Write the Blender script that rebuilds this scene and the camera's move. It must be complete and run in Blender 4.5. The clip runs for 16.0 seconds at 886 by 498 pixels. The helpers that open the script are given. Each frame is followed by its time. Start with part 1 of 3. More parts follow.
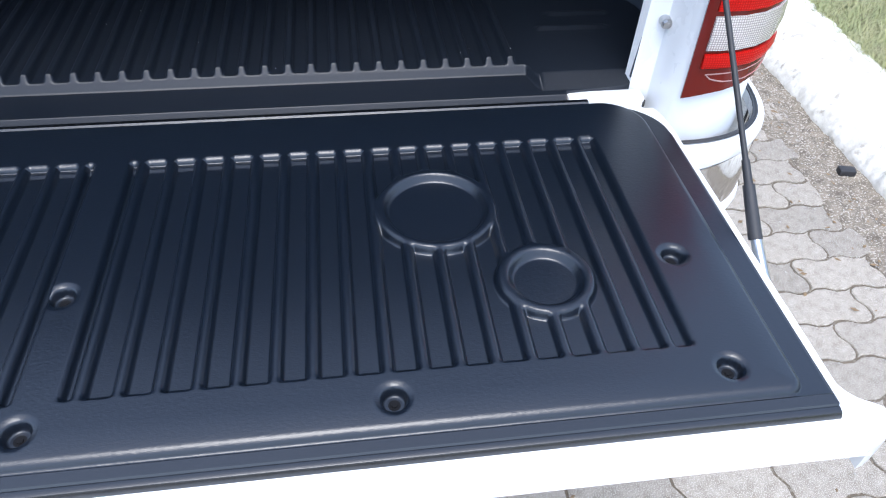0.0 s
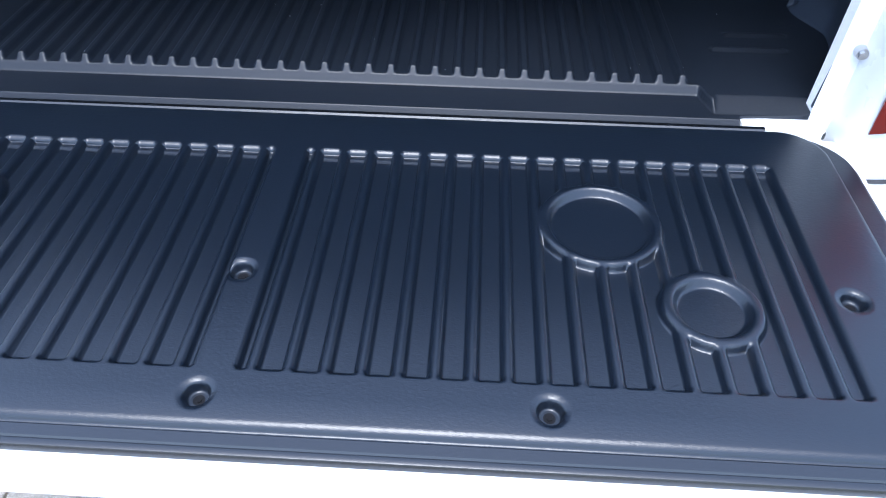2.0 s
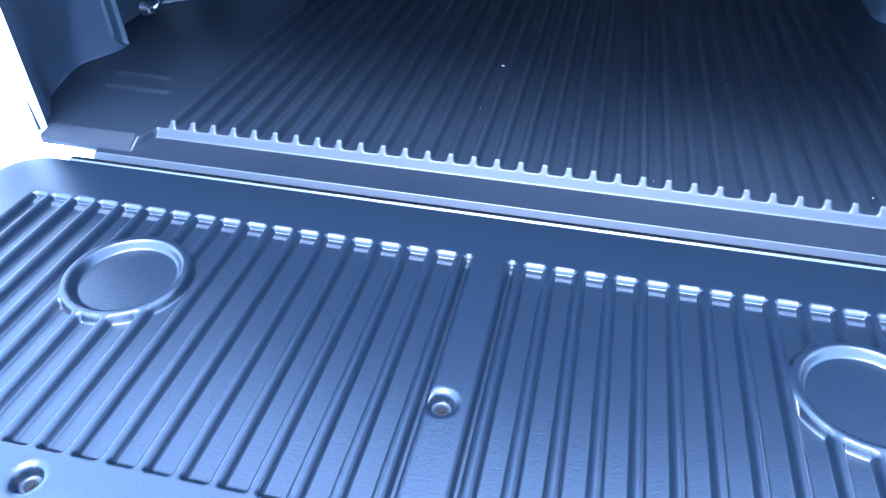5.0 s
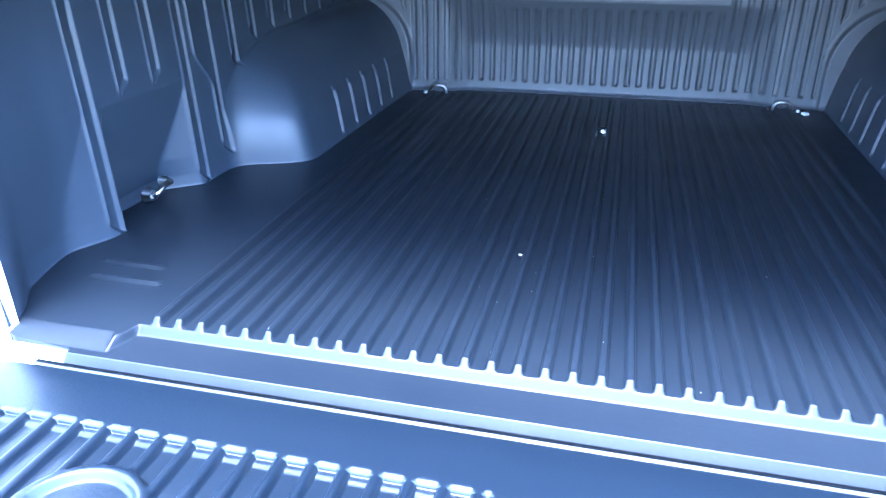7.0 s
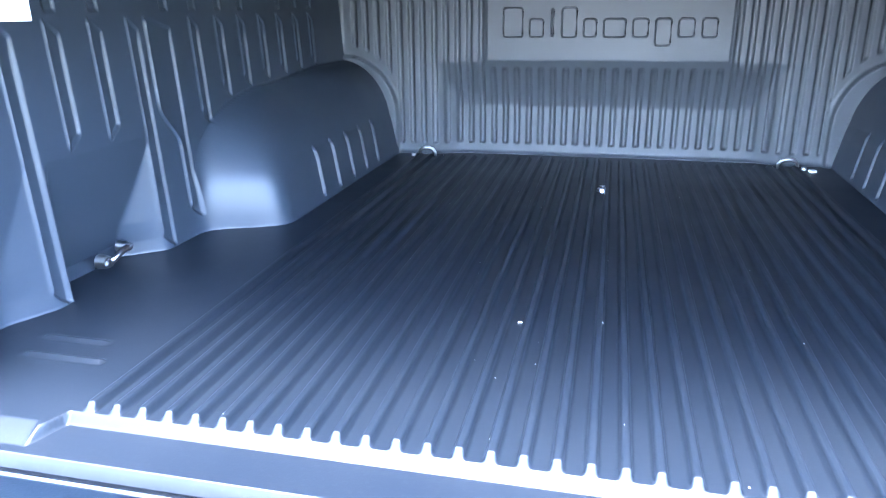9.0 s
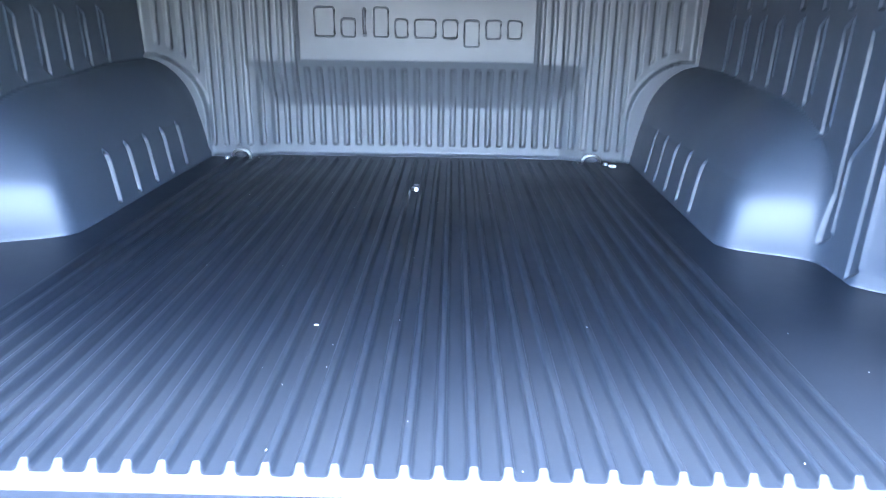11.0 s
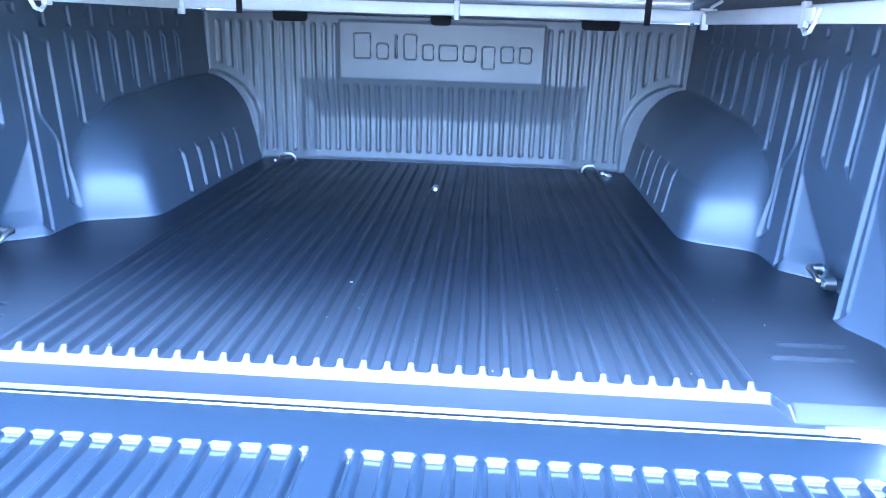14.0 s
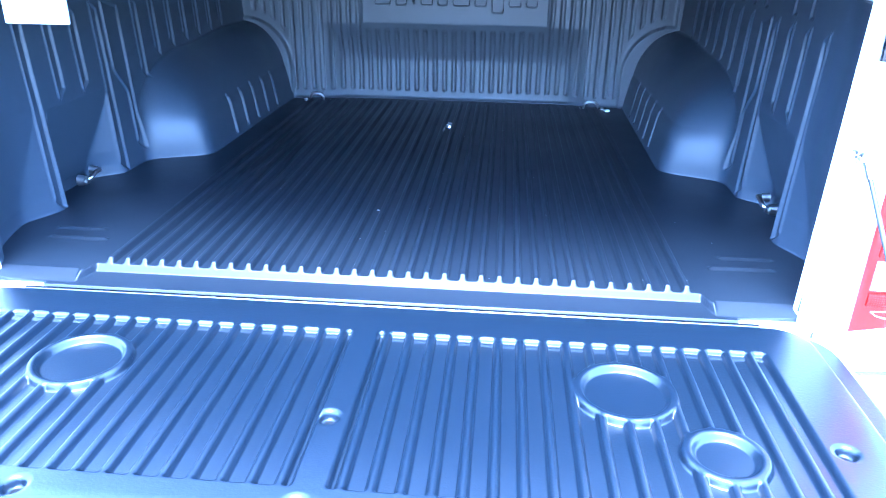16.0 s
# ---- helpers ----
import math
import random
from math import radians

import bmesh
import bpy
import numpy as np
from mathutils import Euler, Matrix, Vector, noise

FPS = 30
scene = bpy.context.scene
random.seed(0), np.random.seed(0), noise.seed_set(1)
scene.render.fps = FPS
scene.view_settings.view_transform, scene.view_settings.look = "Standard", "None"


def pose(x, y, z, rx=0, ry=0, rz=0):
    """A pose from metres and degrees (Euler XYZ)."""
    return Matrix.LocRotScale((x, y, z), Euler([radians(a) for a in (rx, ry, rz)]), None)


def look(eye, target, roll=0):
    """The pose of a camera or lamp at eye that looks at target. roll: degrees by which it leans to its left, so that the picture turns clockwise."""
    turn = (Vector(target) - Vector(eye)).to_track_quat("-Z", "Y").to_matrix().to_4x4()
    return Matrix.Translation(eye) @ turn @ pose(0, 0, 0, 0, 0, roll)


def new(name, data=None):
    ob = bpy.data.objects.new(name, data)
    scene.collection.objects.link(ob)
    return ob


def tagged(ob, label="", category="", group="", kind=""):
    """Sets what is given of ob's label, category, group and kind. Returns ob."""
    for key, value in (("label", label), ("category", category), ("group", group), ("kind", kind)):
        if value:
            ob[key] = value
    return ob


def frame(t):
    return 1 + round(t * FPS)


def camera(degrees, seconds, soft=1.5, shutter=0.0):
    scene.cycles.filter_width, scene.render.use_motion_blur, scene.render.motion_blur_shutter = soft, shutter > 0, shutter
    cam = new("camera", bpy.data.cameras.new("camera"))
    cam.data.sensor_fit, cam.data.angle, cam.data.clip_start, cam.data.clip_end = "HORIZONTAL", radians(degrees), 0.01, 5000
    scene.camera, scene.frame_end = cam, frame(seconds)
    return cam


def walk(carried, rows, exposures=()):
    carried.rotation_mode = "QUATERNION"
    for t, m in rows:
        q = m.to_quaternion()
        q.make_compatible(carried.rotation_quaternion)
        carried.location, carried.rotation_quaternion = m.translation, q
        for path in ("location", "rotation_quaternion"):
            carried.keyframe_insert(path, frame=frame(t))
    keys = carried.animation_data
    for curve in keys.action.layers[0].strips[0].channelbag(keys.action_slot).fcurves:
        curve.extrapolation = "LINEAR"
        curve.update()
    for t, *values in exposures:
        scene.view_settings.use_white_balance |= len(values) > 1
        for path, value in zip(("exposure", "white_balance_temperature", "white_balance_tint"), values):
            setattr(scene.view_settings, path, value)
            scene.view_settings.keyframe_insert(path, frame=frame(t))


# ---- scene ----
cam = camera(63.5, 16.0, soft=1.1)
PATH = [
    (0, (0.275, -0.85, 1.328), (0.509, 0.579, -0.051), 2.4),
    (0.5, (0.27, -0.849, 1.329), (0.473, 0.582, -0.053), 2.3),
    (1, (0.257, -0.849, 1.327), (0.399, 0.596, -0.049), 1.9),
    (1.5, (0.241, -0.845, 1.327), (0.291, 0.607, -0.047), 1.6),
    (2, (0.218, -0.846, 1.331), (0.153, 0.603, -0.046), 0.8),
    (2.5, (0.194, -0.845, 1.335), (0.044, 0.601, -0.039), 0.4),
    (3, (0.164, -0.844, 1.337), (-0.111, 0.581, -0.039), -0.5),
    (3.2, (0.152, -0.843, 1.338), (-0.162, 0.575, -0.037), -0.8),
    (5.3, (0.079, -0.718, 1.303), (-0.278, 0.87, 0.141), 0.6),
    (5.5, (0.077, -0.697, 1.3), (-0.273, 0.931, 0.193), 0.4),
    (6, (0.07, -0.68, 1.306), (-0.309, 1.02, 0.322), -0.0),
    (6.5, (0.062, -0.665, 1.304), (-0.336, 1.082, 0.414), 0.1),
    (7, (0.053, -0.628, 1.288), (-0.385, 1.137, 0.454), -0.1),
    (7.5, (0.046, -0.58, 1.26), (-0.406, 1.21, 0.49), 0.3),
    (8, (0.025, -0.544, 1.245), (-0.49, 1.259, 0.55), 0.2),
    (8.5, (0.021, -0.523, 1.232), (-0.5, 1.296, 0.585), -0.5),
    (9, (0.029, -0.51, 1.225), (-0.404, 1.332, 0.58), -0.6),
    (9.5, (0.044, -0.487, 1.217), (-0.254, 1.379, 0.561), 0.1),
    (10, (0.056, -0.455, 1.209), (-0.138, 1.424, 0.552), 0.5),
    (10.2, (0.067, -0.462, 1.211), (-0.086, 1.423, 0.561), 0.6),
    (12.3, (0.134, -0.512, 1.205), (0.198, 1.405, 0.638), 1.0),
    (12.5, (0.137, -0.553, 1.204), (0.153, 1.376, 0.676), 0.8),
    (13, (0.141, -0.655, 1.209), (0.082, 1.276, 0.69), 1.0),
    (13.5, (0.144, -0.724, 1.223), (0.044, 1.195, 0.669), 1.2),
    (14, (0.148, -0.79, 1.248), (0.05, 1.116, 0.65), 1.8),
    (14.5, (0.159, -0.869, 1.286), (0.051, 1.012, 0.616), 1.6),
    (15, (0.167, -0.929, 1.309), (0.06, 0.918, 0.55), 1.1),
    (15.5, (0.174, -0.999, 1.34), (0.045, 0.84, 0.565), 0.7),
    (16, (0.185, -1.055, 1.353), (0.038, 0.774, 0.557), 0.9),
]
EXPOSURES = [(0.0, 1.08, 5800, 10), (1.5, 1.2, 5500, 10), (2.5, 2.05, 5200, 10), (3.2, 2.65, 4650, 10), (5.3, 3.65, 4500, 10), (6.0, 4.1, 4550, 10), (7.0, 4.5, 4600, 10), (9.0, 5.05, 5200, 10),
             (10.2, 5.2, 5350, 10), (12.5, 5.7, 4850, 10), (14.0, 5.2, 4350, 10), (15.0, 4.8, 4150, 10), (16.0, 4.4, 4100, 10)]
walk(cam, [(t, look(eye, target, roll)) for t, eye, target, roll in PATH], EXPOSURES)


# ---- world and sun ----
SUN_ELEV, SUN_TURN = 68.0, 190.0
world = bpy.data.worlds.new("sky")
scene.world = world
world.use_nodes = True
wn = world.node_tree.nodes
sky = wn.new("ShaderNodeTexSky")
sky.sky_type, sky.sun_disc = "NISHITA", False
sky.dust_density = 2.5
sky.sun_elevation, sky.sun_rotation = radians(SUN_ELEV), radians(SUN_TURN)
haze = wn.new("ShaderNodeMix")
haze.data_type, haze.blend_type = "RGBA", "ADD"
haze.inputs["Factor"].default_value, haze.inputs["B"].default_value = 1.0, (1.7, 1.8, 2.0, 1)
world.node_tree.links.new(sky.outputs["Color"], haze.inputs["A"])
world.node_tree.links.new(haze.outputs["Result"], wn["Background"].inputs["Color"])
wn["Background"].inputs["Strength"].default_value = 0.15
sun = new("sun", bpy.data.lights.new("sun", "SUN"))
sun.data.energy, sun.data.angle, sun.data.color = 1.4, radians(36), (1.0, 0.95, 0.87)
SUN_DIR = Vector((math.sin(radians(SUN_TURN)) * math.cos(radians(SUN_ELEV)), math.cos(radians(SUN_TURN)) * math.cos(radians(SUN_ELEV)), math.sin(radians(SUN_ELEV))))
sun.matrix_world = look(SUN_DIR * 12, (0, 0, 0))


# ---- materials ----
def material(name, colour, rough=0.5, metal=0.0, spec=0.5, grain=0.0, grain_scale=300.0, stain=0.0, stain_scale=4.0,
             stain_colour=None, rough_var=0.0, coat=0.0, speck=0.0, speck_scale=120.0, speck_colour=(0.5, 0.5, 0.48), piece=0.0, stretch=None, speck_from=0.55, speck_to=0.75, speck_detail=3):
    """A procedural surface: base colour with large stains, fine specks, relief and uneven gloss."""
    m = bpy.data.materials.new(name)
    m.use_nodes = True
    n, l = m.node_tree.nodes, m.node_tree.links
    b = n["Principled BSDF"]
    b.inputs["Base Color"].default_value = (*colour, 1)
    b.inputs["Roughness"].default_value = rough
    b.inputs["Metallic"].default_value = metal
    b.inputs["Specular IOR Level"].default_value = spec
    b.inputs["Coat Weight"].default_value = coat
    b.inputs["Coat Roughness"].default_value = 0.03 if rough < 0.3 else rough
    tc = n.new("ShaderNodeTexCoord")
    at = tc.outputs["Object"]
    if stretch:
        mp = n.new("ShaderNodeMapping")
        mp.inputs["Scale"].default_value = stretch
        l.new(at, mp.inputs["Vector"])
        at = mp.outputs["Vector"]
    col = None
    if stain:
        t = n.new("ShaderNodeTexNoise")
        t.inputs["Scale"].default_value, t.inputs["Detail"].default_value, t.inputs["Roughness"].default_value = stain_scale, 7, 0.65
        l.new(tc.outputs["Object"], t.inputs["Vector"])
        r = n.new("ShaderNodeMapRange")
        r.inputs["From Min"].default_value, r.inputs["From Max"].default_value, r.inputs["To Max"].default_value = 0.38, 0.72, stain
        l.new(t.outputs["Fac"], r.inputs["Value"])
        mx = n.new("ShaderNodeMix")
        mx.data_type = "RGBA"
        mx.inputs["A"].default_value = (*colour, 1)
        mx.inputs["B"].default_value = (*(stain_colour or [c * 0.45 for c in colour]), 1)
        l.new(r.outputs["Result"], mx.inputs["Factor"])
        col = mx.outputs["Result"]
        if rough_var:
            rr = n.new("ShaderNodeMapRange")
            rr.inputs["From Min"].default_value, rr.inputs["From Max"].default_value = 0.3, 0.7
            rr.inputs["To Min"].default_value, rr.inputs["To Max"].default_value = rough - rough_var, rough + rough_var
            l.new(t.outputs["Fac"], rr.inputs["Value"])
            l.new(rr.outputs["Result"], b.inputs["Roughness"])
    if speck:
        t = n.new("ShaderNodeTexNoise")
        t.inputs["Scale"].default_value, t.inputs["Detail"].default_value = speck_scale, speck_detail
        l.new(tc.outputs["Object"], t.inputs["Vector"])
        r = n.new("ShaderNodeMapRange")
        r.inputs["From Min"].default_value, r.inputs["From Max"].default_value, r.inputs["To Max"].default_value = speck_from, speck_to, speck
        l.new(t.outputs["Fac"], r.inputs["Value"])
        mx = n.new("ShaderNodeMix")
        mx.data_type = "RGBA"
        mx.inputs["A"].default_value = (*colour, 1)
        if col:
            l.new(col, mx.inputs["A"])
        mx.inputs["B"].default_value = (*speck_colour, 1)
        l.new(r.outputs["Result"], mx.inputs["Factor"])
        col = mx.outputs["Result"]
    if piece:
        oi = n.new("ShaderNodeObjectInfo")
        r = n.new("ShaderNodeMapRange")
        r.inputs["To Min"].default_value, r.inputs["To Max"].default_value = 1 - piece, 1 + piece
        l.new(oi.outputs["Random"], r.inputs["Value"])
        hs = n.new("ShaderNodeHueSaturation")
        hs.inputs["Color"].default_value = (*colour, 1)
        l.new(r.outputs["Result"], hs.inputs["Value"])
        if col:
            l.new(col, hs.inputs["Color"])
        col = hs.outputs["Color"]
    if col:
        l.new(col, b.inputs["Base Color"])
    if grain:
        t = n.new("ShaderNodeTexNoise")
        t.inputs["Scale"].default_value, t.inputs["Detail"].default_value, t.inputs["Roughness"].default_value = grain_scale, 3, 0.6
        l.new(at, t.inputs["Vector"])
        bp = n.new("ShaderNodeBump")
        bp.inputs["Strength"].default_value, bp.inputs["Distance"].default_value = grain, 0.002
        l.new(t.outputs["Fac"], bp.inputs["Height"])
        l.new(bp.outputs["Normal"], b.inputs["Normal"])
    return m


M_GATE = material("grained_black_plastic", (0.0036, 0.0065, 0.0120), 0.29, spec=0.68, grain=0.13, grain_scale=320, stain=0.2, stain_scale=2.5, stain_colour=(0.0056, 0.0084, 0.0138), rough_var=0.015, stretch=(0.75, 1.25, 1))
# one liner plastic: shade is put into the floor's colour, light into the walls'
M_FLOOR = material("shade_toned_dusty_plastic", (0.0056, 0.0083, 0.0136), 0.41, spec=0.38, grain=0.04, grain_scale=420, stain=0.5, stain_scale=3.5, stain_colour=(0.0105, 0.0140, 0.0205), rough_var=0.05, speck=0.008, speck_scale=170)
M_WALL = material("lightened_moulded_plastic", (0.0300, 0.0385, 0.0540), 0.43, spec=0.42, grain=0.035, grain_scale=500, stain=0.35, stain_scale=4, stain_colour=(0.0345, 0.0435, 0.0595), rough_var=0.04)
# the headboard's paler tone stands in for light from the rear opening
M_HEAD = material("lightened_head_plastic", (0.0600, 0.0660, 0.0775), 0.42, spec=0.48, grain=0.035, grain_scale=500, stain=0.4, stain_scale=5, stain_colour=(0.0680, 0.0745, 0.0865), rough_var=0.04)
M_TRIM = material("smooth_black_plastic", (0.003, 0.004, 0.006), 0.26, spec=0.90, grain=0.04, grain_scale=600, stain=0.3, stain_scale=9)
M_WHITE = material("white_car_paint", (0.75, 0.76, 0.76), 0.28, coat=0.6, stain=0.12, stain_scale=7, stain_colour=(0.70, 0.70, 0.68), rough_var=0.04)
M_RAIL = material("white_painted_aluminium", (0.78, 0.78, 0.77), 0.42, stain=0.25, stain_scale=20, stain_colour=(0.62, 0.62, 0.60), grain=0.05)
M_STEEL = material("galvanised_steel", (0.50, 0.51, 0.52), 0.30, metal=1.0, grain=0.2, grain_scale=220, stain=0.4, stain_scale=60)
M_SCREW = material("black_screw", (0.006, 0.006, 0.007), 0.55, spec=0.15, grain=0.05)
M_GAP = material("dark_gap", (0.0022, 0.0024, 0.0030), 0.7, spec=0.15)
M_RUBBER = material("black_rubber", (0.022, 0.022, 0.024), 0.55, grain=0.2, grain_scale=300)
M_CHROME = material("chromed_steel", (0.72, 0.72, 0.71), 0.07, metal=1.0, stain=0.15, stain_scale=30)
M_GLASS = material("dark_window_glass", (0.012, 0.014, 0.016), 0.05, spec=0.6)
M_RED = material("red_lens", (0.52, 0.007, 0.004), 0.3, spec=0.14, coat=0.04)
M_DARKRED = material("dark_red_lens", (0.115, 0.006, 0.003), 0.2, spec=0.3, coat=0.15, stain=0.2)
M_CLEAR = material("clear_ribbed_lens", (0.70, 0.64, 0.60), 0.2, metal=0.25, coat=1.0)
M_CLEARRIM = material("pale_lens_rim", (0.34, 0.17, 0.15), 0.25, coat=0.5)


def lens_grid(m, pitch, depth):
    """Gives a lens its moulded grid of small square beads."""
    n, l = m.node_tree.nodes, m.node_tree.links
    b = n["Principled BSDF"]
    tc = n.new("ShaderNodeTexCoord")
    cell = []
    for way in ("X", "Z"):
        w = n.new("ShaderNodeTexWave")
        w.bands_direction = way
        w.inputs["Scale"].default_value = 0.314 / pitch
        l.new(tc.outputs["Object"], w.inputs["Vector"])
        cell.append(w)
    mul = n.new("ShaderNodeMath")
    mul.operation = "MULTIPLY"
    l.new(cell[0].outputs["Fac"], mul.inputs[0]), l.new(cell[1].outputs["Fac"], mul.inputs[1])
    mr = n.new("ShaderNodeMapRange")
    mr.inputs["From Max"].default_value, mr.inputs["To Min"].default_value, mr.inputs["To Max"].default_value = 0.35, 1 - depth, 1.0
    l.new(mul.outputs["Value"], mr.inputs["Value"])
    hs = n.new("ShaderNodeHueSaturation")
    hs.inputs["Color"].default_value = b.inputs["Base Color"].default_value
    l.new(mr.outputs["Result"], hs.inputs["Value"])
    l.new(hs.outputs["Color"], b.inputs["Base Color"])
    bp = n.new("ShaderNodeBump")
    bp.inputs["Strength"].default_value, bp.inputs["Distance"].default_value = 0.5, 0.001
    l.new(mul.outputs["Value"], bp.inputs["Height"])
    l.new(bp.outputs["Normal"], b.inputs["Normal"])


lens_grid(M_CLEAR, 0.0033, 0.55)
lens_grid(M_RED, 0.0033, 0.35)
M_PAVER = material("concrete_paver", (0.285, 0.252, 0.205), 0.92, grain=1.0, grain_scale=120, stain=0.9, stain_scale=38, stain_colour=(0.150, 0.128, 0.098), speck=0.6, speck_scale=420, speck_colour=(0.50, 0.47, 0.42), piece=0.14, speck_from=0.50, speck_to=0.62, speck_detail=4)
M_SOIL = material("joint_sand", (0.13, 0.105, 0.075), 0.95, grain=1.0, grain_scale=140, stain=0.8, stain_scale=14, stain_colour=(0.07, 0.056, 0.04), speck=0.5, speck_scale=160, speck_colour=(0.30, 0.27, 0.22), speck_from=0.54, speck_to=0.64)
M_GUTTER = material("worn_gutter_concrete", (0.215, 0.182, 0.140), 0.95, grain=1.0, grain_scale=70, stain=1.0, stain_scale=26, stain_colour=(0.072, 0.058, 0.042), speck=0.75, speck_scale=170, speck_colour=(0.42, 0.38, 0.32), speck_from=0.54, speck_to=0.61, speck_detail=6)
M_KERB = material("flaking_white_kerb_paint", (0.74, 0.715, 0.66), 0.90, grain=1.0, grain_scale=60, stain=0.9, stain_scale=24, stain_colour=(0.46, 0.425, 0.365), speck=0.75, speck_scale=22, speck_colour=(0.30, 0.265, 0.21), speck_from=0.57, speck_to=0.66, speck_detail=15)
M_LAWN = material("dry_lawn_soil", (0.155, 0.155, 0.072), 0.95, grain=1.0, grain_scale=70, stain=0.7, stain_scale=6, stain_colour=(0.20, 0.18, 0.10))
M_GRASS = material("grass_blades", (0.26, 0.29, 0.12), 0.6, stain=0.8, stain_scale=9, stain_colour=(0.44, 0.39, 0.22))
M_DUST = material("pale_grit", (0.62, 0.61, 0.58), 0.9)
M_COVER = material("woven_grey_vinyl", (0.150, 0.152, 0.158), 0.75, spec=0.3, grain=0.25, grain_scale=420, stain=0.3, stain_scale=6)
M_STRAP = material("black_webbing", (0.006, 0.006, 0.007), 0.8, grain=0.5, grain_scale=500)


# ---- builders ----
def S(a, b, x):
    t = np.clip((np.asarray(x, float) - a) / (b - a), 0, 1)
    return t * t * (3 - 2 * t)


def link(name, mesh, mat, parent=None, label=""):
    mesh.materials.append(mat)
    ob = new(name, mesh)
    ob.parent = parent
    return tagged(ob, label)


def part(name, bm, mat, parent=None, label="", smooth=True):
    """Links a bmesh as one mesh object under a thing or a part."""
    me = bpy.data.meshes.new(name)
    bmesh.ops.recalc_face_normals(bm, faces=bm.faces)
    bm.to_mesh(me)
    bm.free()
    if smooth:
        me.set_sharp_from_angle(angle=radians(38))
    return link(name, me, mat, parent, label)


def thing(name, label, category, group="", kind="", at=(0, 0, 0)):
    ob = tagged(new(name), label, category, group, kind)
    ob.location = at
    return ob


def sheet(name, X, Y, Z, mat, parent=None, label="", skirt=None):
    """A smooth skin over a grid of places; skirt: the way in which its rim turns down."""
    r, c = X.shape
    if skirt is not None:
        X, Y, Z = (np.pad(A, 1, mode="edge") for A in (X, Y, Z))
        edge = np.ones(X.shape, bool)
        edge[1:-1, 1:-1] = False
        X, Y, Z = X + edge * skirt[0], Y + edge * skirt[1], Z + edge * skirt[2]
        r, c = X.shape
    i = np.arange(r * c).reshape(r, c)
    quads = np.stack([i[:-1, :-1], i[:-1, 1:], i[1:, 1:], i[1:, :-1]], -1).reshape(-1, 4)
    me = bpy.data.meshes.new(name)
    me.from_pydata(np.stack([X, Y, Z], -1).reshape(-1, 3).tolist(), [], quads.tolist())
    me.update()
    me.polygons.foreach_set("use_smooth", np.ones(len(me.polygons), bool))
    return link(name, me, mat, parent, label)


def box(bm, x0, x1, y0, y1, z0, z1, bevel=0.0, seg=2):
    m = Matrix.LocRotScale(((x0 + x1) / 2, (y0 + y1) / 2, (z0 + z1) / 2), None, (x1 - x0, y1 - y0, z1 - z0))
    v = bmesh.ops.create_cube(bm, size=1, matrix=m)["verts"]
    if bevel:
        bmesh.ops.bevel(bm, geom=list({e for p in v for e in p.link_edges}), offset=bevel, segments=seg, profile=0.5, affect="EDGES")
    return bm


def boxed(*a, **k):
    return box(bmesh.new(), *a, **k)


def cyl(bm, p, q, r, r2=None, n=16):
    p, q = Vector(p), Vector(q)
    m = Matrix.Translation((p + q) / 2) @ (q - p).to_track_quat("Z", "Y").to_matrix().to_4x4()
    bmesh.ops.create_cone(bm, cap_ends=True, segments=n, radius1=r, radius2=r if r2 is None else r2, depth=(q - p).length, matrix=m)
    return bm


def tube(bm, pts, r, n=10):
    """A round bar along a line of places."""
    pts = [Vector(p) for p in pts]
    rings = []
    for k, p in enumerate(pts):
        way = (pts[min(k + 1, len(pts) - 1)] - pts[max(k - 1, 0)]).normalized()
        q = way.to_track_quat("Z", "Y")
        rings.append([bm.verts.new(p + q @ Vector((r * math.cos(2 * math.pi * j / n), r * math.sin(2 * math.pi * j / n), 0))) for j in range(n)])
    for a, b in zip(rings, rings[1:]):
        for j in range(n):
            bm.faces.new((a[j], a[(j + 1) % n], b[(j + 1) % n], b[j]))
    bm.faces.new(rings[0]), bm.faces.new(rings[-1])
    return bm


def extrude_x(bm, profile, x0, x1):
    """A bar along x with a closed (y, z) profile."""
    a = [bm.verts.new((x0, y, z)) for y, z in profile]
    b = [bm.verts.new((x1, y, z)) for y, z in profile]
    n = len(profile)
    for j in range(n):
        bm.faces.new((a[j], a[(j + 1) % n], b[(j + 1) % n], b[j]))
    bm.faces.new(a), bm.faces.new(b)
    return bm


# ---- ground, kerb and lawn ----
ground = tagged(link("ground", bpy.data.meshes.new("ground"), M_SOIL), "dark soil and sand between and beyond the pavers", "ground", kind="structure")
bm = bmesh.new()
g = 300.0
bm.faces.new([bm.verts.new(p) for p in ((-g, -g, -0.0045), (1.66, -g, -0.0045), (1.66, g, -0.0045), (-g, g, -0.0045))])
bm.to_mesh(ground.data)
bm.free()

ys = np.concatenate([np.linspace(-g, -4, 12)[:-1], np.arange(-4, 7, 0.05), np.linspace(7, g, 12)])
rng = np.random.RandomState(4)
gx = np.linspace(1.60, 1.90, 30)
X, Y = np.meshgrid(gx, ys)
verge = 1.66 + 0.03 * np.sin(9 * Y) * np.sin(23 * Y + 1)
tagged(sheet("gutter", X, Y, -0.002 + 0.007 * rng.rand(*X.shape) - 0.016 * (1 - S(verge - 0.03, verge + 0.02, X)) + 0.012 * S(1.8, 1.9, X), M_GUTTER), "worn grey-brown concrete gutter strip with grit along the kerb", "gutter", kind="structure")
ku = np.array([0, 0.004, 0.02, 0.05, 0.08, 0.10, 0.13, 0.17, 0.21, 0.24, 0.26])
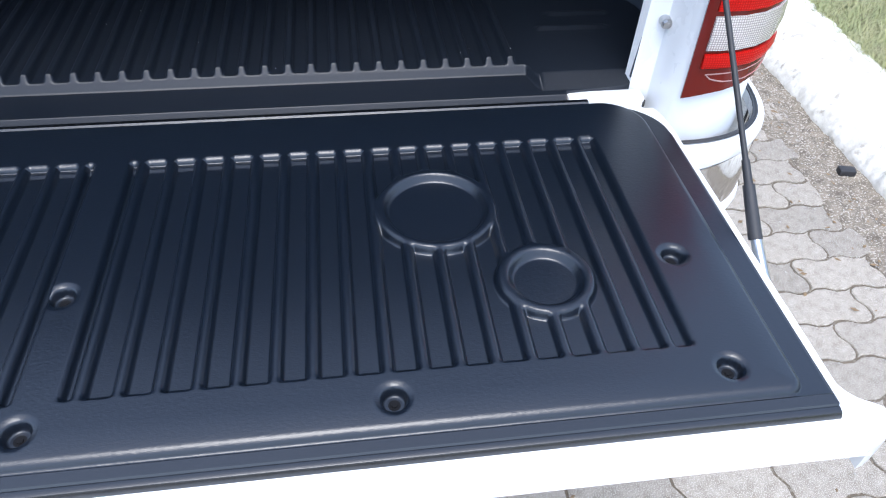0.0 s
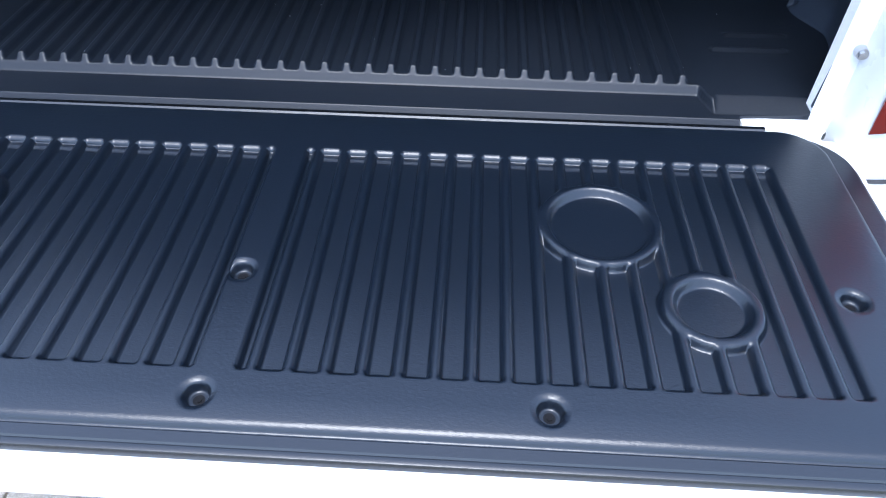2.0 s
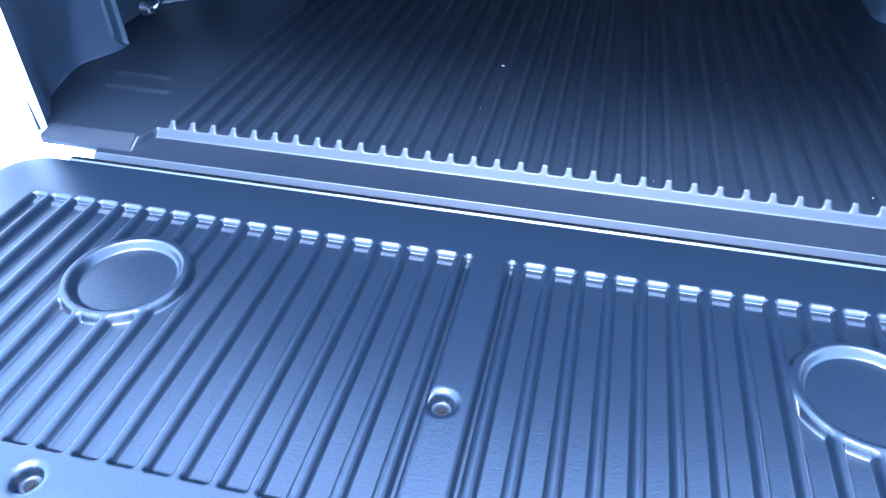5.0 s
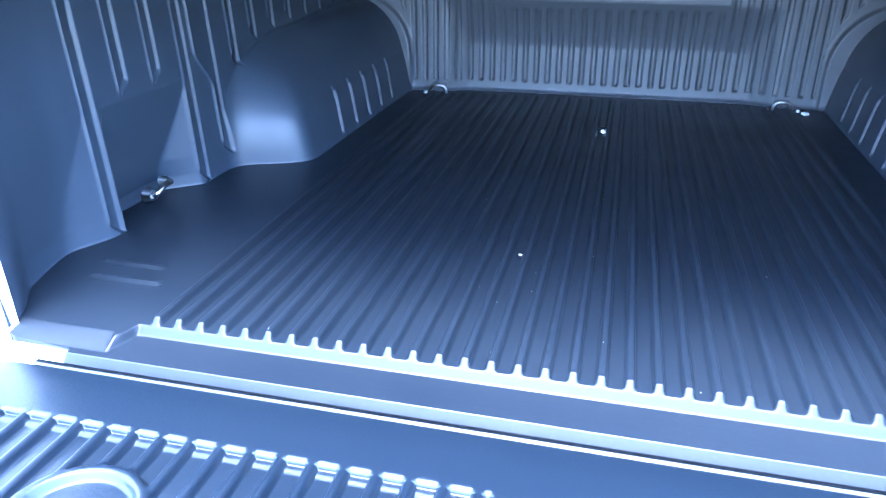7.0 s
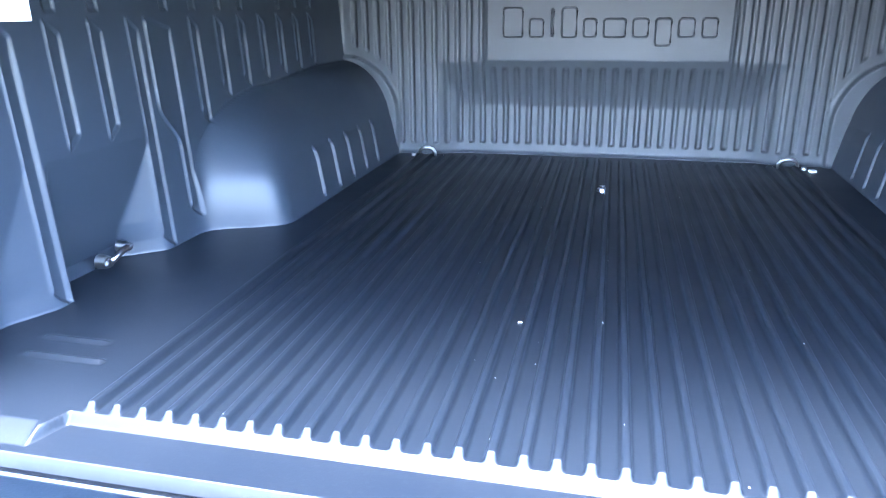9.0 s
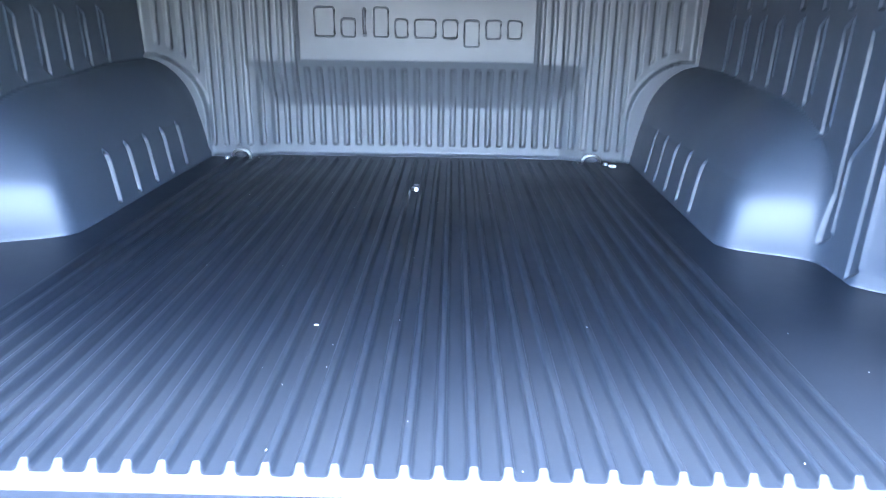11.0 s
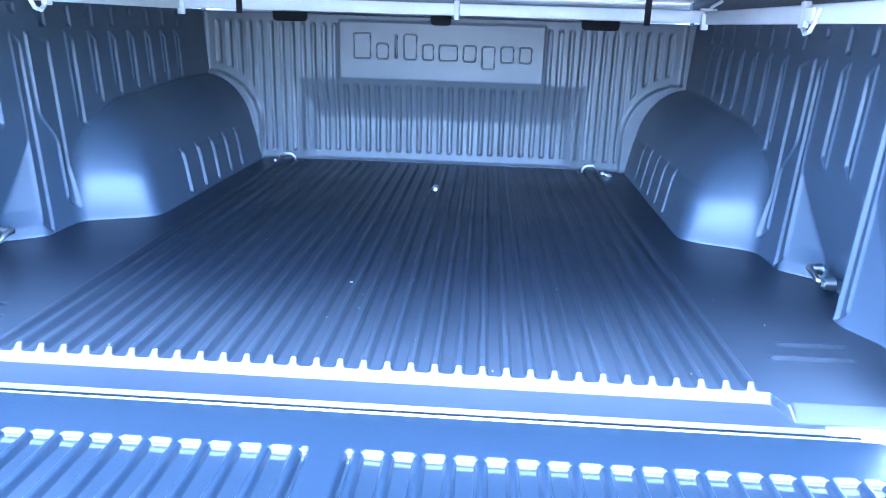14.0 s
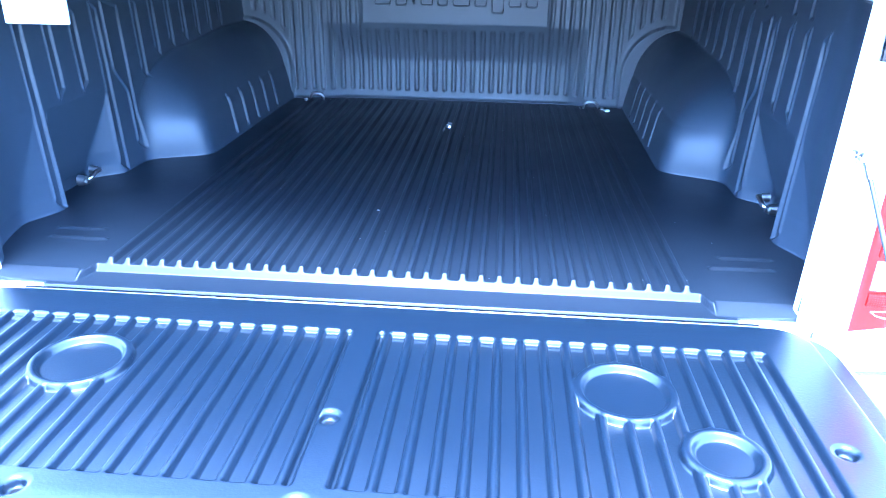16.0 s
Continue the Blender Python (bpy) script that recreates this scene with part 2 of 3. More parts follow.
kh = np.array([-0.02, 0.02, 0.06, 0.10, 0.118, 0.125, 0.128, 0.128, 0.124, 0.112, 0.05])
u = np.concatenate([[0, 0.002, 0.004, 0.008], np.linspace(0.014, 0.26, 34)])
ky = np.concatenate([np.linspace(-g, -1, 12)[:-1], np.arange(-1, 0.3, 0.05), np.arange(0.3, 2.6, 0.008), np.arange(2.6, 7, 0.05), np.linspace(7, g, 12)])
U, Y = np.meshgrid(u, ky)


def lumps(shape, size):
    """Smooth random relief between -1 and 1: coarse lumps under finer ones."""
    out = np.zeros(shape)
    for k, share in ((size, 0.6), (max(size // 3, 1), 0.4)):
        r = rng.rand(*shape) - 0.5
        for axis in (0, 1):
            r = sum(np.roll(r, d, axis) for d in range(-k, k + 1)) / (2 * k + 1)
        out += share * r / max(np.abs(r).max(), 1e-9)
    return out


tagged(sheet("kerb", 1.835 + 1.25 * U + 0.012 * lumps(U.shape, 3), Y, np.interp(U, ku, kh) + 0.014 * lumps(U.shape, 3) * (U > 0.003), M_KERB), "rough kerb stone with flaking white paint", "kerb", kind="structure")
gx = np.concatenate([np.linspace(2.11, 4.5, 30), np.linspace(5, g, 14)])
X, Y = np.meshgrid(gx, ys)
tagged(sheet("lawn", X, Y, 0.095 + 0.02 * rng.rand(*X.shape), M_LAWN), "dry patchy lawn soil behind the kerb", "lawn", kind="structure")


def grass():
    r = random.Random(11)
    v, f = [], []
    for _ in range(42000):
        x, y = 2.085 + 1.15 * r.random() ** 1.2, r.uniform(0.7, 3.6)
        a, hgt, w = r.uniform(0, 6.283), r.uniform(0.018, 0.05), r.uniform(0.0009, 0.0019)
        lean = r.uniform(0.6, 2.2) * hgt
        dx, dy = math.cos(a), math.sin(a)
        k = len(v)
        z = 0.10
        v += [(x - dy * w, y + dx * w, z), (x + dy * w, y - dx * w, z), (x + dx * lean * .4 + dy * w * .7, y + dy * lean * .4 - dx * w * .7, z + hgt * .65),
              (x + dx * lean * .4 - dy * w * .7, y + dy * lean * .4 + dx * w * .7, z + hgt * .65), (x + dx * lean, y + dy * lean, z + hgt)]
        f += [(k, k + 1, k + 2, k + 3), (k + 3, k + 2, k + 4)]
    me = bpy.data.meshes.new("grass")
    me.from_pydata(v, [], f)
    return tagged(link("grass", me, M_GRASS), "short dry yellow-green grass blades", "grass", kind="stuff")


grass()

# ---- the truck ----
truck = thing("pickup_truck", "white pickup truck with an open cargo bed", "truck")


def bed_side(sx):
    bm = bmesh.new()
    # outer skin with a rounded shoulder, hollow towards the bed
    prof = [(0.84, 0.56), (0.868, 0.56), (0.880, 0.75), (0.880, 1.02), (0.875, 1.20), (0.868, 1.285), (0.855, 1.305), (0.80, 1.305), (0.797, 1.28), (0.835, 1.20)]
    yy = [0.10, 0.14, 0.5, 1.0, 1.64]
    rings = []
    for y in yy:
        squeeze = 0.97 if y < 0.12 else 1.0
        rings.append([bm.verts.new((sx * (x if x < 0.83 else 0.83 + (x - 0.83) * squeeze), y, z)) for x, z in prof])
    for a, b in zip(rings, rings[1:]):
        for j in range(len(prof)):
            k = (j + 1) % len(prof)
            bm.faces.new((a[j], a[k], b[k], b[j]))
    bm.faces.new(rings[0]), bm.faces.new(rings[-1])
    return part("bed_side", bm, M_WHITE, truck)


def pillar(sx):
    bm = bmesh.new()
    # plan of the pillar from the liner's edge outwards to the lamp
    plan = [(0.682, 0.045), (0.686, 0.030), (0.700, 0.024), (0.712, 0.020), (0.718, -0.006), (0.722, -0.034), (0.728, -0.041), (0.752, -0.046), (0.778, -0.047), (0.804, -0.041), (0.827, -0.028), (0.845, -0.01), (0.859, 0.011), (0.869, 0.034), (0.875, 0.058), (0.879, 0.11), (0.80, 0.12)]
    out = 0.020 if sx < 0 else 0
    rings = []
    for z in (0.60, 0.74, 0.80, 1.0, 1.20, 1.29, 1.305):
        lean = 0.012 * max(0, z - 0.8) / 0.5
        low = 0.02 if z < 0.7 else 0
        rings.append([bm.verts.new((sx * (x + lean) - out, y + low, z)) for x, y in plan])
    n = len(plan)
    for a, b in zip(rings, rings[1:]):
        for j in range(n):
            bm.faces.new((a[j], a[(j + 1) % n], b[(j + 1) % n], b[j]))
    bm.faces.new(rings[0]), bm.faces.new(rings[-1])
    return part("rear_pillar", bm, M_WHITE, truck)


for sx in (-1, 1):
    bed_side(sx)
    pillar(sx)
    part("hinge_cover", boxed(*sorted((sx * 0.588 - (0.017 if sx < 0 else 0), sx * 0.700 - (0.017 if sx < 0 else 0))), -0.004, 0.026, 0.745, 0.783, bevel=0.004), M_WHITE, truck, "white painted steel sill corner")
    bm = bmesh.new()
    extrude_x(bm, [(-0.06, 0.70), (-0.055, 0.752), (-0.03, 0.768), (0.0, 0.764), (0.0, 0.70)], *sorted((sx * 0.655, sx * 0.720)))
    part("sill_corner", bm, M_WHITE, truck)

part("bed_floor_pan", boxed(-0.80, 0.80, 0.0, 1.66, 0.60, 0.745, bevel=0.01), M_WHITE, truck, "white steel pan under the bed liner")
part("front_bulkhead", boxed(-0.80, 0.80, 1.690, 1.715, 0.70, 1.30, bevel=0.005), M_WHITE, truck, "white steel front wall of the bed")
part("cab_back", boxed(-0.86, 0.86, 1.74, 1.84, 0.50, 1.358, bevel=0.004), M_WHITE, truck)
part("cab_seal", boxed(-0.84, 0.84, 1.722, 1.738, 1.20, 1.351, bevel=0.003), M_GAP, truck, "black gap between bed and cab")
# plain closed cab and front body ahead of the bed
cab_line = [(1.80, 1.79), (1.86, 1.815), (2.20, 1.83), (2.90, 1.80), (3.02, 1.77), (3.75, 1.30), (3.80, 1.27), (4.75, 1.16), (4.90, 1.08), (4.95, 0.95), (4.93, 0.50), (1.845, 0.50), (1.845, 1.30), (1.835, 1.775)]
bm = bmesh.new()
rings = []
for x, tuck in ((-0.87, 1.0), (-0.80, 0.0), (0.80, 0.0), (0.87, 1.0)):
    rings.append([bm.verts.new((x * (1 - 0.14 * tuck * max(0, (z - 1.2) / 0.6)), y, z - 0.03 * tuck * (z > 1.0))) for y, z in cab_line])
for a, b in zip(rings, rings[1:]):
    for k in range(len(cab_line)):
        bm.faces.new((a[k], a[(k + 1) % len(cab_line)], b[(k + 1) % len(cab_line)], b[k]))
bm.faces.new(rings[0]), bm.faces.new(rings[-1])
part("cab_body", bm, M_WHITE, truck)
part("rear_window", boxed(-0.80, 0.80, 1.80, 1.83, 1.361, 1.77, bevel=0.008), M_GLASS, truck, "dark rear window glass")
part("chassis", boxed(-0.55, 0.55, -0.02, 3.6, 0.34, 0.62, bevel=0.02), M_RUBBER, truck, "black chassis frame under the bed")


def wheel(x, y):
    bm = bmesh.new()
    cyl(bm, (x - 0.12, y, 0.37), (x + 0.12, y, 0.37), 0.37, n=32)
    bmesh.ops.bevel(bm, geom=[e for e in bm.edges if len(e.link_faces) == 2 and e.calc_face_angle() > 1], offset=0.035, segments=3, affect="EDGES")
    w = part("wheel", bm, M_RUBBER, truck, "black road tyre")
    bm = bmesh.new()
    cyl(bm, (x - 0.123, y, 0.37), (x + 0.123, y, 0.37), 0.21, n=24)
    part("rim", bm, M_STEEL, w, "silver wheel rim")


for x in (-0.80, 0.80):
    for y in (1.15, 4.1):
        wheel(x, y)


def arc_wall(plan, zs, thick=0.012):
    """An upright skin along a plan line between heights, with thickness; zs: lower and upper height by share of the way."""
    bm = bmesh.new()
    P = [Vector((x, y, 0)) for x, y in plan]
    out = []
    for k, p in enumerate(P):
        w = (P[min(k + 1, len(P) - 1)] - P[max(k - 1, 0)]).normalized()
        out.append(Vector((w.y, -w.x, 0)))
    s = np.linspace(0, 1, len(P))
    rows = []
    for k, p in enumerate(P):
        z0, z1 = zs(s[k])
        q = p + out[k] * thick
        rows.append([bm.verts.new((a.x, a.y, z)) for a, z in ((p, z0), (q, z0 + 0.002), (q + out[k] * 0.002, (z0 + z1) / 2), (q, z1 - 0.002), (p, z1))])
    for a, b in zip(rows, rows[1:]):
        for j in range(4):
            bm.faces.new((a[j], a[j + 1], b[j + 1], b[j]))
        bm.faces.new((a[4], a[0], b[0], b[4]))
    bm.faces.new(rows[0]), bm.faces.new(rows[-1])
    return bm


# tail lamp: it wraps from the rear face round the corner
LAMP = [(0.729, -0.044), (0.740, -0.048), (0.756, -0.050), (0.778, -0.05), (0.804, -0.044), (0.827, -0.031), (0.846, -0.012), (0.861, 0.01), (0.872, 0.033), (0.878, 0.057), (0.881, 0.082)]


def lamp_band(name, lo, hi, mat, parent, label, thick, a=0.0, b=1.0):
    i0, i1 = round(a * 10), round(b * 10)
    line = LAMP[i0:i1 + 1]
    return part(name, arc_wall(line, lambda s: (lo(a + s * (b - a)), hi(a + s * (b - a))), thick), mat, parent, label)


def on_lamp(s, z, out=0.013):
    k = min(int(s * 10), 9)
    p, q = Vector((*LAMP[k], z)), Vector((*LAMP[k + 1], z))
    w = (q - p).normalized()
    return p.lerp(q, s * 10 - k) + Vector((w.y, -w.x, 0)) * out


low = lambda s: 0.808 + 0.045 * s
lamp = lamp_band("tail_lamp", low, lambda s: 1.235, M_DARKRED, truck, "red and clear wrap-round tail lamp", 0.006)
lamp_band("brake_lens", lambda s: 0.936 + 0.006 * s, lambda s: 1.225, M_RED, lamp, "bright red lens", 0.010, 0.1)
lamp_band("reverse_lens", lambda s: 0.882 + 0.008 * s, lambda s: 0.932 + 0.006 * s, M_CLEAR, lamp, "clear ribbed lens with a fine grid", 0.010, 0.1)
lamp_band("turn_lens", lambda s: 0.856 + 0.010 * s, lambda s: 0.8795 + 0.008 * s, M_RED, lamp, "bright red lens", 0.010, 0.1)
bm = bmesh.new()
loop = [(u, 0.8475 + 0.010 * u) for u in np.linspace(0.16, 0.72, 12)] + [(u, 0.8475 + 0.010 * u - 0.017 * math.sin(math.pi * ((u - 0.16) / 0.56)) ** 0.6 * (1 - 0.35 * (u - 0.16) / 0.56)) for u in np.linspace(0.72, 0.16, 14)[1:-1]]
tube(bm, [on_lamp(u, z, 0.0065) for u, z in loop + loop[:1]], 0.0010, 6)
part("reflector_outline", bm, M_CLEARRIM, lamp, "thin pale crescent outline")

# bumper corner: a painted cap over a chromed bar
BUMP = [(-0.7, -0.052), (0.6, -0.052), (0.72, -0.054), (0.758, -0.056), (0.796, -0.053), (0.83, -0.043), (0.858, -0.025), (0.88, 0.002), (0.893, 0.035), (0.9, 0.075), (0.902, 0.13)]
for _ in range(2):
    # corner cutting makes the bend smooth
    BUMP = BUMP[:1] + [(p[0] * (1 - f) + q[0] * f, p[1] * (1 - f) + q[1] * f) for p, q in zip(BUMP, BUMP[1:]) for f in (0.25, 0.75)] + BUMP[-1:]
rise = lambda s: 0.036 * min(1, max(0, (s - 0.30) / 0.45)) ** 0.9
bumper = part("rear_bumper", arc_wall(BUMP, lambda s: (0.614, 0.694 + rise(s)), 0.016), M_CHROME, truck, "chromed wrap-round rear bumper")
part("bumper_cap", arc_wall(BUMP, lambda s: (0.6945 + rise(s), 0.738 + 0.010 * s), 0.018), M_WHITE, bumper, "white painted upper edge")
part("bumper_gap", arc_wall(BUMP, lambda s: (0.7385 + 0.010 * s, 0.7402 + 0.0108 * s), 0.006), M_RUBBER, bumper, "black gap strip")
part("bumper_lip", arc_wall(BUMP, lambda s: (0.592, 0.6135), 0.019), M_RAIL, bumper, "pale lower lip")
part("bumper_bolt", cyl(bmesh.new(), (0.775, -0.05, 0.606), (0.778, -0.079, 0.606), 0.006), M_STEEL, bumper, "small steel bolt")
part("hinge_slot", boxed(0.694, 0.701, -0.004, 0.012, 0.768, 0.780, bevel=0.002), M_RUBBER, truck, "black slot at the hinge")
for z in (0.89, 1.103):
    bm = bmesh.new()
    cyl(bm, (0.712, 0.03, z), (0.709, 0.010, z), 0.009, 0.0075)
    cyl(bm, (0.709, 0.012, z), (0.708, 0.006, z), 0.005, n=6)
    part("pillar_bolt", bm, M_STEEL, truck, "zinc bolt with a washer")
bm = boxed(0.704, 0.719, 0.004, 0.016, 1.205, 1.258, bevel=0.001)
badge = part("label_frame", bm, M_TRIM, truck, "small dark label on the white pillar")
part("label_bar", boxed(0.708, 0.715, 0.001, 0.006, 1.212, 1.250, bevel=0.0005), M_WHITE, badge, "pale bar")


# ---- bed liner ----
liner = thing("bed_liner", "black moulded plastic bed liner with raised ribs", "bed liner")
ARCH_IN, HEAD_Y = 0.600, 1.582
FAR = [0.347 + 0.0935 * k for k in range(12)]
FOOT = [0.800, 1.041, 1.041, 0.803, 0.834, 1.002, 1.046, 1.058, 1.064, 1.067, 1.069, 1.072]


def eased(t, w=0.07):
    """0 below 0, 1 above 1, with rounded corners."""
    soft = lambda u: w * np.logaddexp(0, u / w)
    return soft(t) - soft(t - 1)


def arch_ellipse(y, z):
    """Share of the wheel arch's depth at a place of the side wall."""
    crown = 0.905 + 0.150 * np.sqrt(np.clip(1 - (np.clip(1.05 - y, 0, 0.329) / 0.33) ** 2, 0, 1)) + 0.017 * S(1.05, 1.40, y)
    over = np.clip((z - 0.885) / (crown - 0.885), 0, 1)
    rise = np.clip(1 - over ** 2, 0, 1) ** (0.85 - 0.30 * S(1.1, 1.45, y))
    lean = 1.7 * np.clip(z - 0.818, 0, 0.25) ** 2
    return rise * eased((y - 0.734 - lean) / 0.046, 0.26)


def wall_x(y, z):
    """How far the inner face of a side wall stands from the middle."""
    x = 0.684 + 0.068 * S(0.02, 0.27, y) + 0.022 * (z - 0.80) / 0.45
    # below, the fields between the long grooves sink outwards and turn back to the next groove on a slanting face
    for ya, y0, y1, zt, deep in ((0.10, 0.247, 0.319, 1.018, 0.032), (0.352, 0.545, 0.600, 1.010, 0.066)):
        sink = deep * np.clip((zt + 0.004 - z) / 0.19, 0, 1) ** 1.2
        start = y1 - (y1 - y0) * np.clip((zt - z) / 0.15, 0.02, 1)
        back = S(ya - 0.05, ya + 0.04, y) if ya < 0.2 else S(ya - 0.002, ya + 0.010, y)
        ramp = eased((y - start) / np.maximum(y1 - start, 1e-3), 0.06)
        x = x + sink * back * (1 - ramp)
    a = arch_ellipse(y, z)
    x = x * (1 - a) + (ARCH_IN + 0.024 * np.clip((z - 0.80) / 0.12, 0, 1)) * a
    for k, (f, b) in enumerate(zip(FAR, FOOT)):
        wide = 0.029 if k != 4 else 0.029 + 0.046 * S(0.98, 1.06, z)
        near = f - wide
        u = np.clip(f - y, 0, wide)
        top = 1.213 - 0.75 * (wide - u) * 0.029 / wide
        foot = b - 0.75 * u if k in (1, 2) else b + 0.45 * np.clip(u - 0.006, 0, 1) + 12 * u * u
        m = S(near - 0.002, near + 0.005, y) * (1 - S(f - 0.0045, f + 0.0015, y)) * S(foot - 0.002, foot + 0.006, z) * (1 - S(top - 0.006, top, z))
        x = x + (0.0058 if k else 0.0070) * m * (1 - 0.5 * S(1.15, 1.205, z))
        x = x - (0.0060 if k == 4 else 0.0038) * np.exp(-((y - near + 0.001) / 0.0036) ** 2) * S(foot, foot + 0.012, z) * (1 - S(top - 0.010, top, z))
        if k:
            low = 1.219 if k not in (3, 8) else 1.244
            m = S(f - 0.027, f - 0.017, y) * (1 - S(f - 0.004, f + 0.002, y)) * S(low, low + 0.006, z) * (1 - S(1.260, 1.268, z))
            x = x + 0.0042 * m
    for j in range(5):
        c = 0.990 + 0.0985 * j + 0.10 * (z - 0.865)
        tip = 0.925 - 0.9 * np.clip(y - c - 0.004, 0, 0.02)
        m = S(c - 0.004, c + 0.012, y) * (1 - S(c + 0.011, c + 0.019, y)) * S(0.808, 0.814, z) * (1 - S(tip - 0.006, tip, z))
        x = x + 0.010 * m
    # a small fillet leads into the floor
    q = np.clip(z - 0.797, 0, 0.007)
    return x - (0.007 - np.sqrt(np.clip(0.007 ** 2 - (0.007 - q) ** 2, 0, None))) * S(0.05, 0.16, y)


ys = np.concatenate([np.arange(0.030, 1.46, 0.0015), np.arange(1.46, 1.60, 0.006)])
zs = np.concatenate([np.arange(0.798, 0.83, 0.002), np.arange(0.83, 1.272, 0.003)])
Yg, Zg = np.meshgrid(ys, zs)
Xg = wall_x(Yg, Zg)
along = S(0.1, 0.3, Yg) * (Yg - 0.34) / 0.95
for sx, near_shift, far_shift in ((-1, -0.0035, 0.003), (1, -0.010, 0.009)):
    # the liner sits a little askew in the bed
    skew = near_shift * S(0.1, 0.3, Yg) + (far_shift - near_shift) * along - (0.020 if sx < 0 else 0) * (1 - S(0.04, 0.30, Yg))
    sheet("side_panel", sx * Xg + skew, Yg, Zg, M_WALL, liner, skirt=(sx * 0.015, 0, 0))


def arch_top(x):
    """Height at which the wheel arch meets the headboard."""
    p = np.clip((0.77 - np.abs(x)) / 0.17, 0, 1)
    return np.where(np.abs(x) < ARCH_IN, 0.80, 0.914 + 0.171 * np.sqrt(np.clip(1 - p * p, 0, 1)))


def head_y(x, z):
    y = np.full(x.shape, HEAD_Y)
    ax = np.abs(x)
    k = np.round(ax / 0.0345)
    off = np.abs(ax - k * 0.0345)
    foot = np.maximum(0.828, arch_top(np.maximum(ax, 0) + 0.012) + 0.030)
    top = np.where(ax < 0.330, 1.052, 1.240)
    m = (1 - S(0.0045, 0.0085, off)) * S(foot - 0.004, foot + 0.004, z) * (1 - S(top - 0.005, top + 0.003, z)) * (ax < 0.75)
    y = y + 0.007 * m
    # below a crease the middle of the wall leans away from the bed, then runs upright to the floor
    sink = 0.042 * np.clip((1.068 - z) / 0.125, 0, 1)
    sink = np.where(z > 1.068, 0, np.where(sink > 0.032, 0.032 + (sink - 0.032) * 0.6, sink))
    side = np.clip(0.55 * (0.482 - ax), 0, 1)
    h = np.clip(0.5 + 0.5 * (side - sink) / 0.008, 0, 1)
    y = y + np.clip(side + (sink - side) * h - 0.008 * h * (1 - h), 0, 1)
    y = y - 0.003 * (1 - S(0.327, 0.331, ax)) * S(1.068, 1.072, z) * (1 - S(1.25, 1.255, z))
    r = 0.015
    d = np.clip(z - 0.798, 0, r)
    wall = np.where(z > 0.914, 0.77 - 0.17 * np.sqrt(np.clip(1 - ((z - 0.914) / 0.171) ** 2, 0, 1)), ARCH_IN)
    d2 = np.clip(wall - ax, 0, r)
    for q in (d, d2):
        y = y - (r - np.sqrt(np.clip(r * r - (r - q) ** 2, 0, None)))
    return y


xs, zs = np.arange(-0.795, 0.7951, 0.003), np.concatenate([np.arange(0.798, 0.85, 0.003), np.arange(0.85, 1.275, 0.005)])
Xg, Zg = np.meshgrid(xs, zs)
head = sheet("headboard_panel", Xg, head_y(Xg, Zg), Zg, M_HEAD, liner, "black headboard panel with upright grooves, light from the opening painted into its colour", skirt=(0, 0.02, 0))


def floor_z(x, y):
    ax = np.abs(x)
    k = np.clip(np.round(ax / 0.0323), 0, 16)
    off = np.abs(ax - k * 0.0323)
    rib = (1 - S(0.0034, 0.0082, off)) * np.clip((y - 0.0775) / 0.008, 0, 1) * (1 - S(1.535, 1.555, y))
    z = 0.800 + 0.010 * rib
    z = z + 0.0012 * np.sin(7 * x + 2) * np.sin(5 * y)
    # the raised floor ends at a lip that steps back towards the corners on a slant
    lip = 0.068 - 0.046 * np.clip((ax - 0.539) / 0.014, 0, 1)
    drop = 0.018 * (1 - np.clip((y + 0.002) / 0.013, 0, 1))
    front = 0.787 + 0.013 * np.clip((y - lip) / (0.0095 + 0.022 * S(0.545, 0.56, ax)), 0, 1) - drop
    z = np.minimum(z, front + 0.010 * rib)
    for yc, xa, xb in ((0.235, 0.610, 0.706), (0.186, 0.580, 0.694)):
        z = z + 0.004 * (1 - S(0.002, 0.007, np.abs(y - yc))) * S(xa - 0.004, xa + 0.004, ax) * (1 - S(xb - 0.004, xb + 0.004, ax))
    return z


half = np.concatenate([np.arange(0, 0.585, 0.0019), np.arange(0.587, 0.85, 0.006)])
xs = np.concatenate([-half[:0:-1], half])
ys = np.concatenate([np.arange(-0.010, 0.020, 0.001), np.arange(0.020, 0.060, 0.002), np.arange(0.061, 0.095, 0.0015), np.arange(0.096, 0.104, 0.003), np.arange(0.104, 0.26, 0.004), np.arange(0.28, 1.5, 0.05), np.arange(1.50, 1.60, 0.01)])
Xg, Yg = np.meshgrid(xs, ys)
Zg = floor_z(Xg, Yg)
# the rear part ends at the narrower opening
lim = np.where(Yg < 0.03, 0.586 + 0.017 * (Xg < 0) + 0.098 * S(0.018, 0.028, Yg), 0.83)
sheet("floor_panel", np.clip(Xg, -lim, lim), Yg, Zg, M_FLOOR, liner, skirt=(0, 0, -0.02))

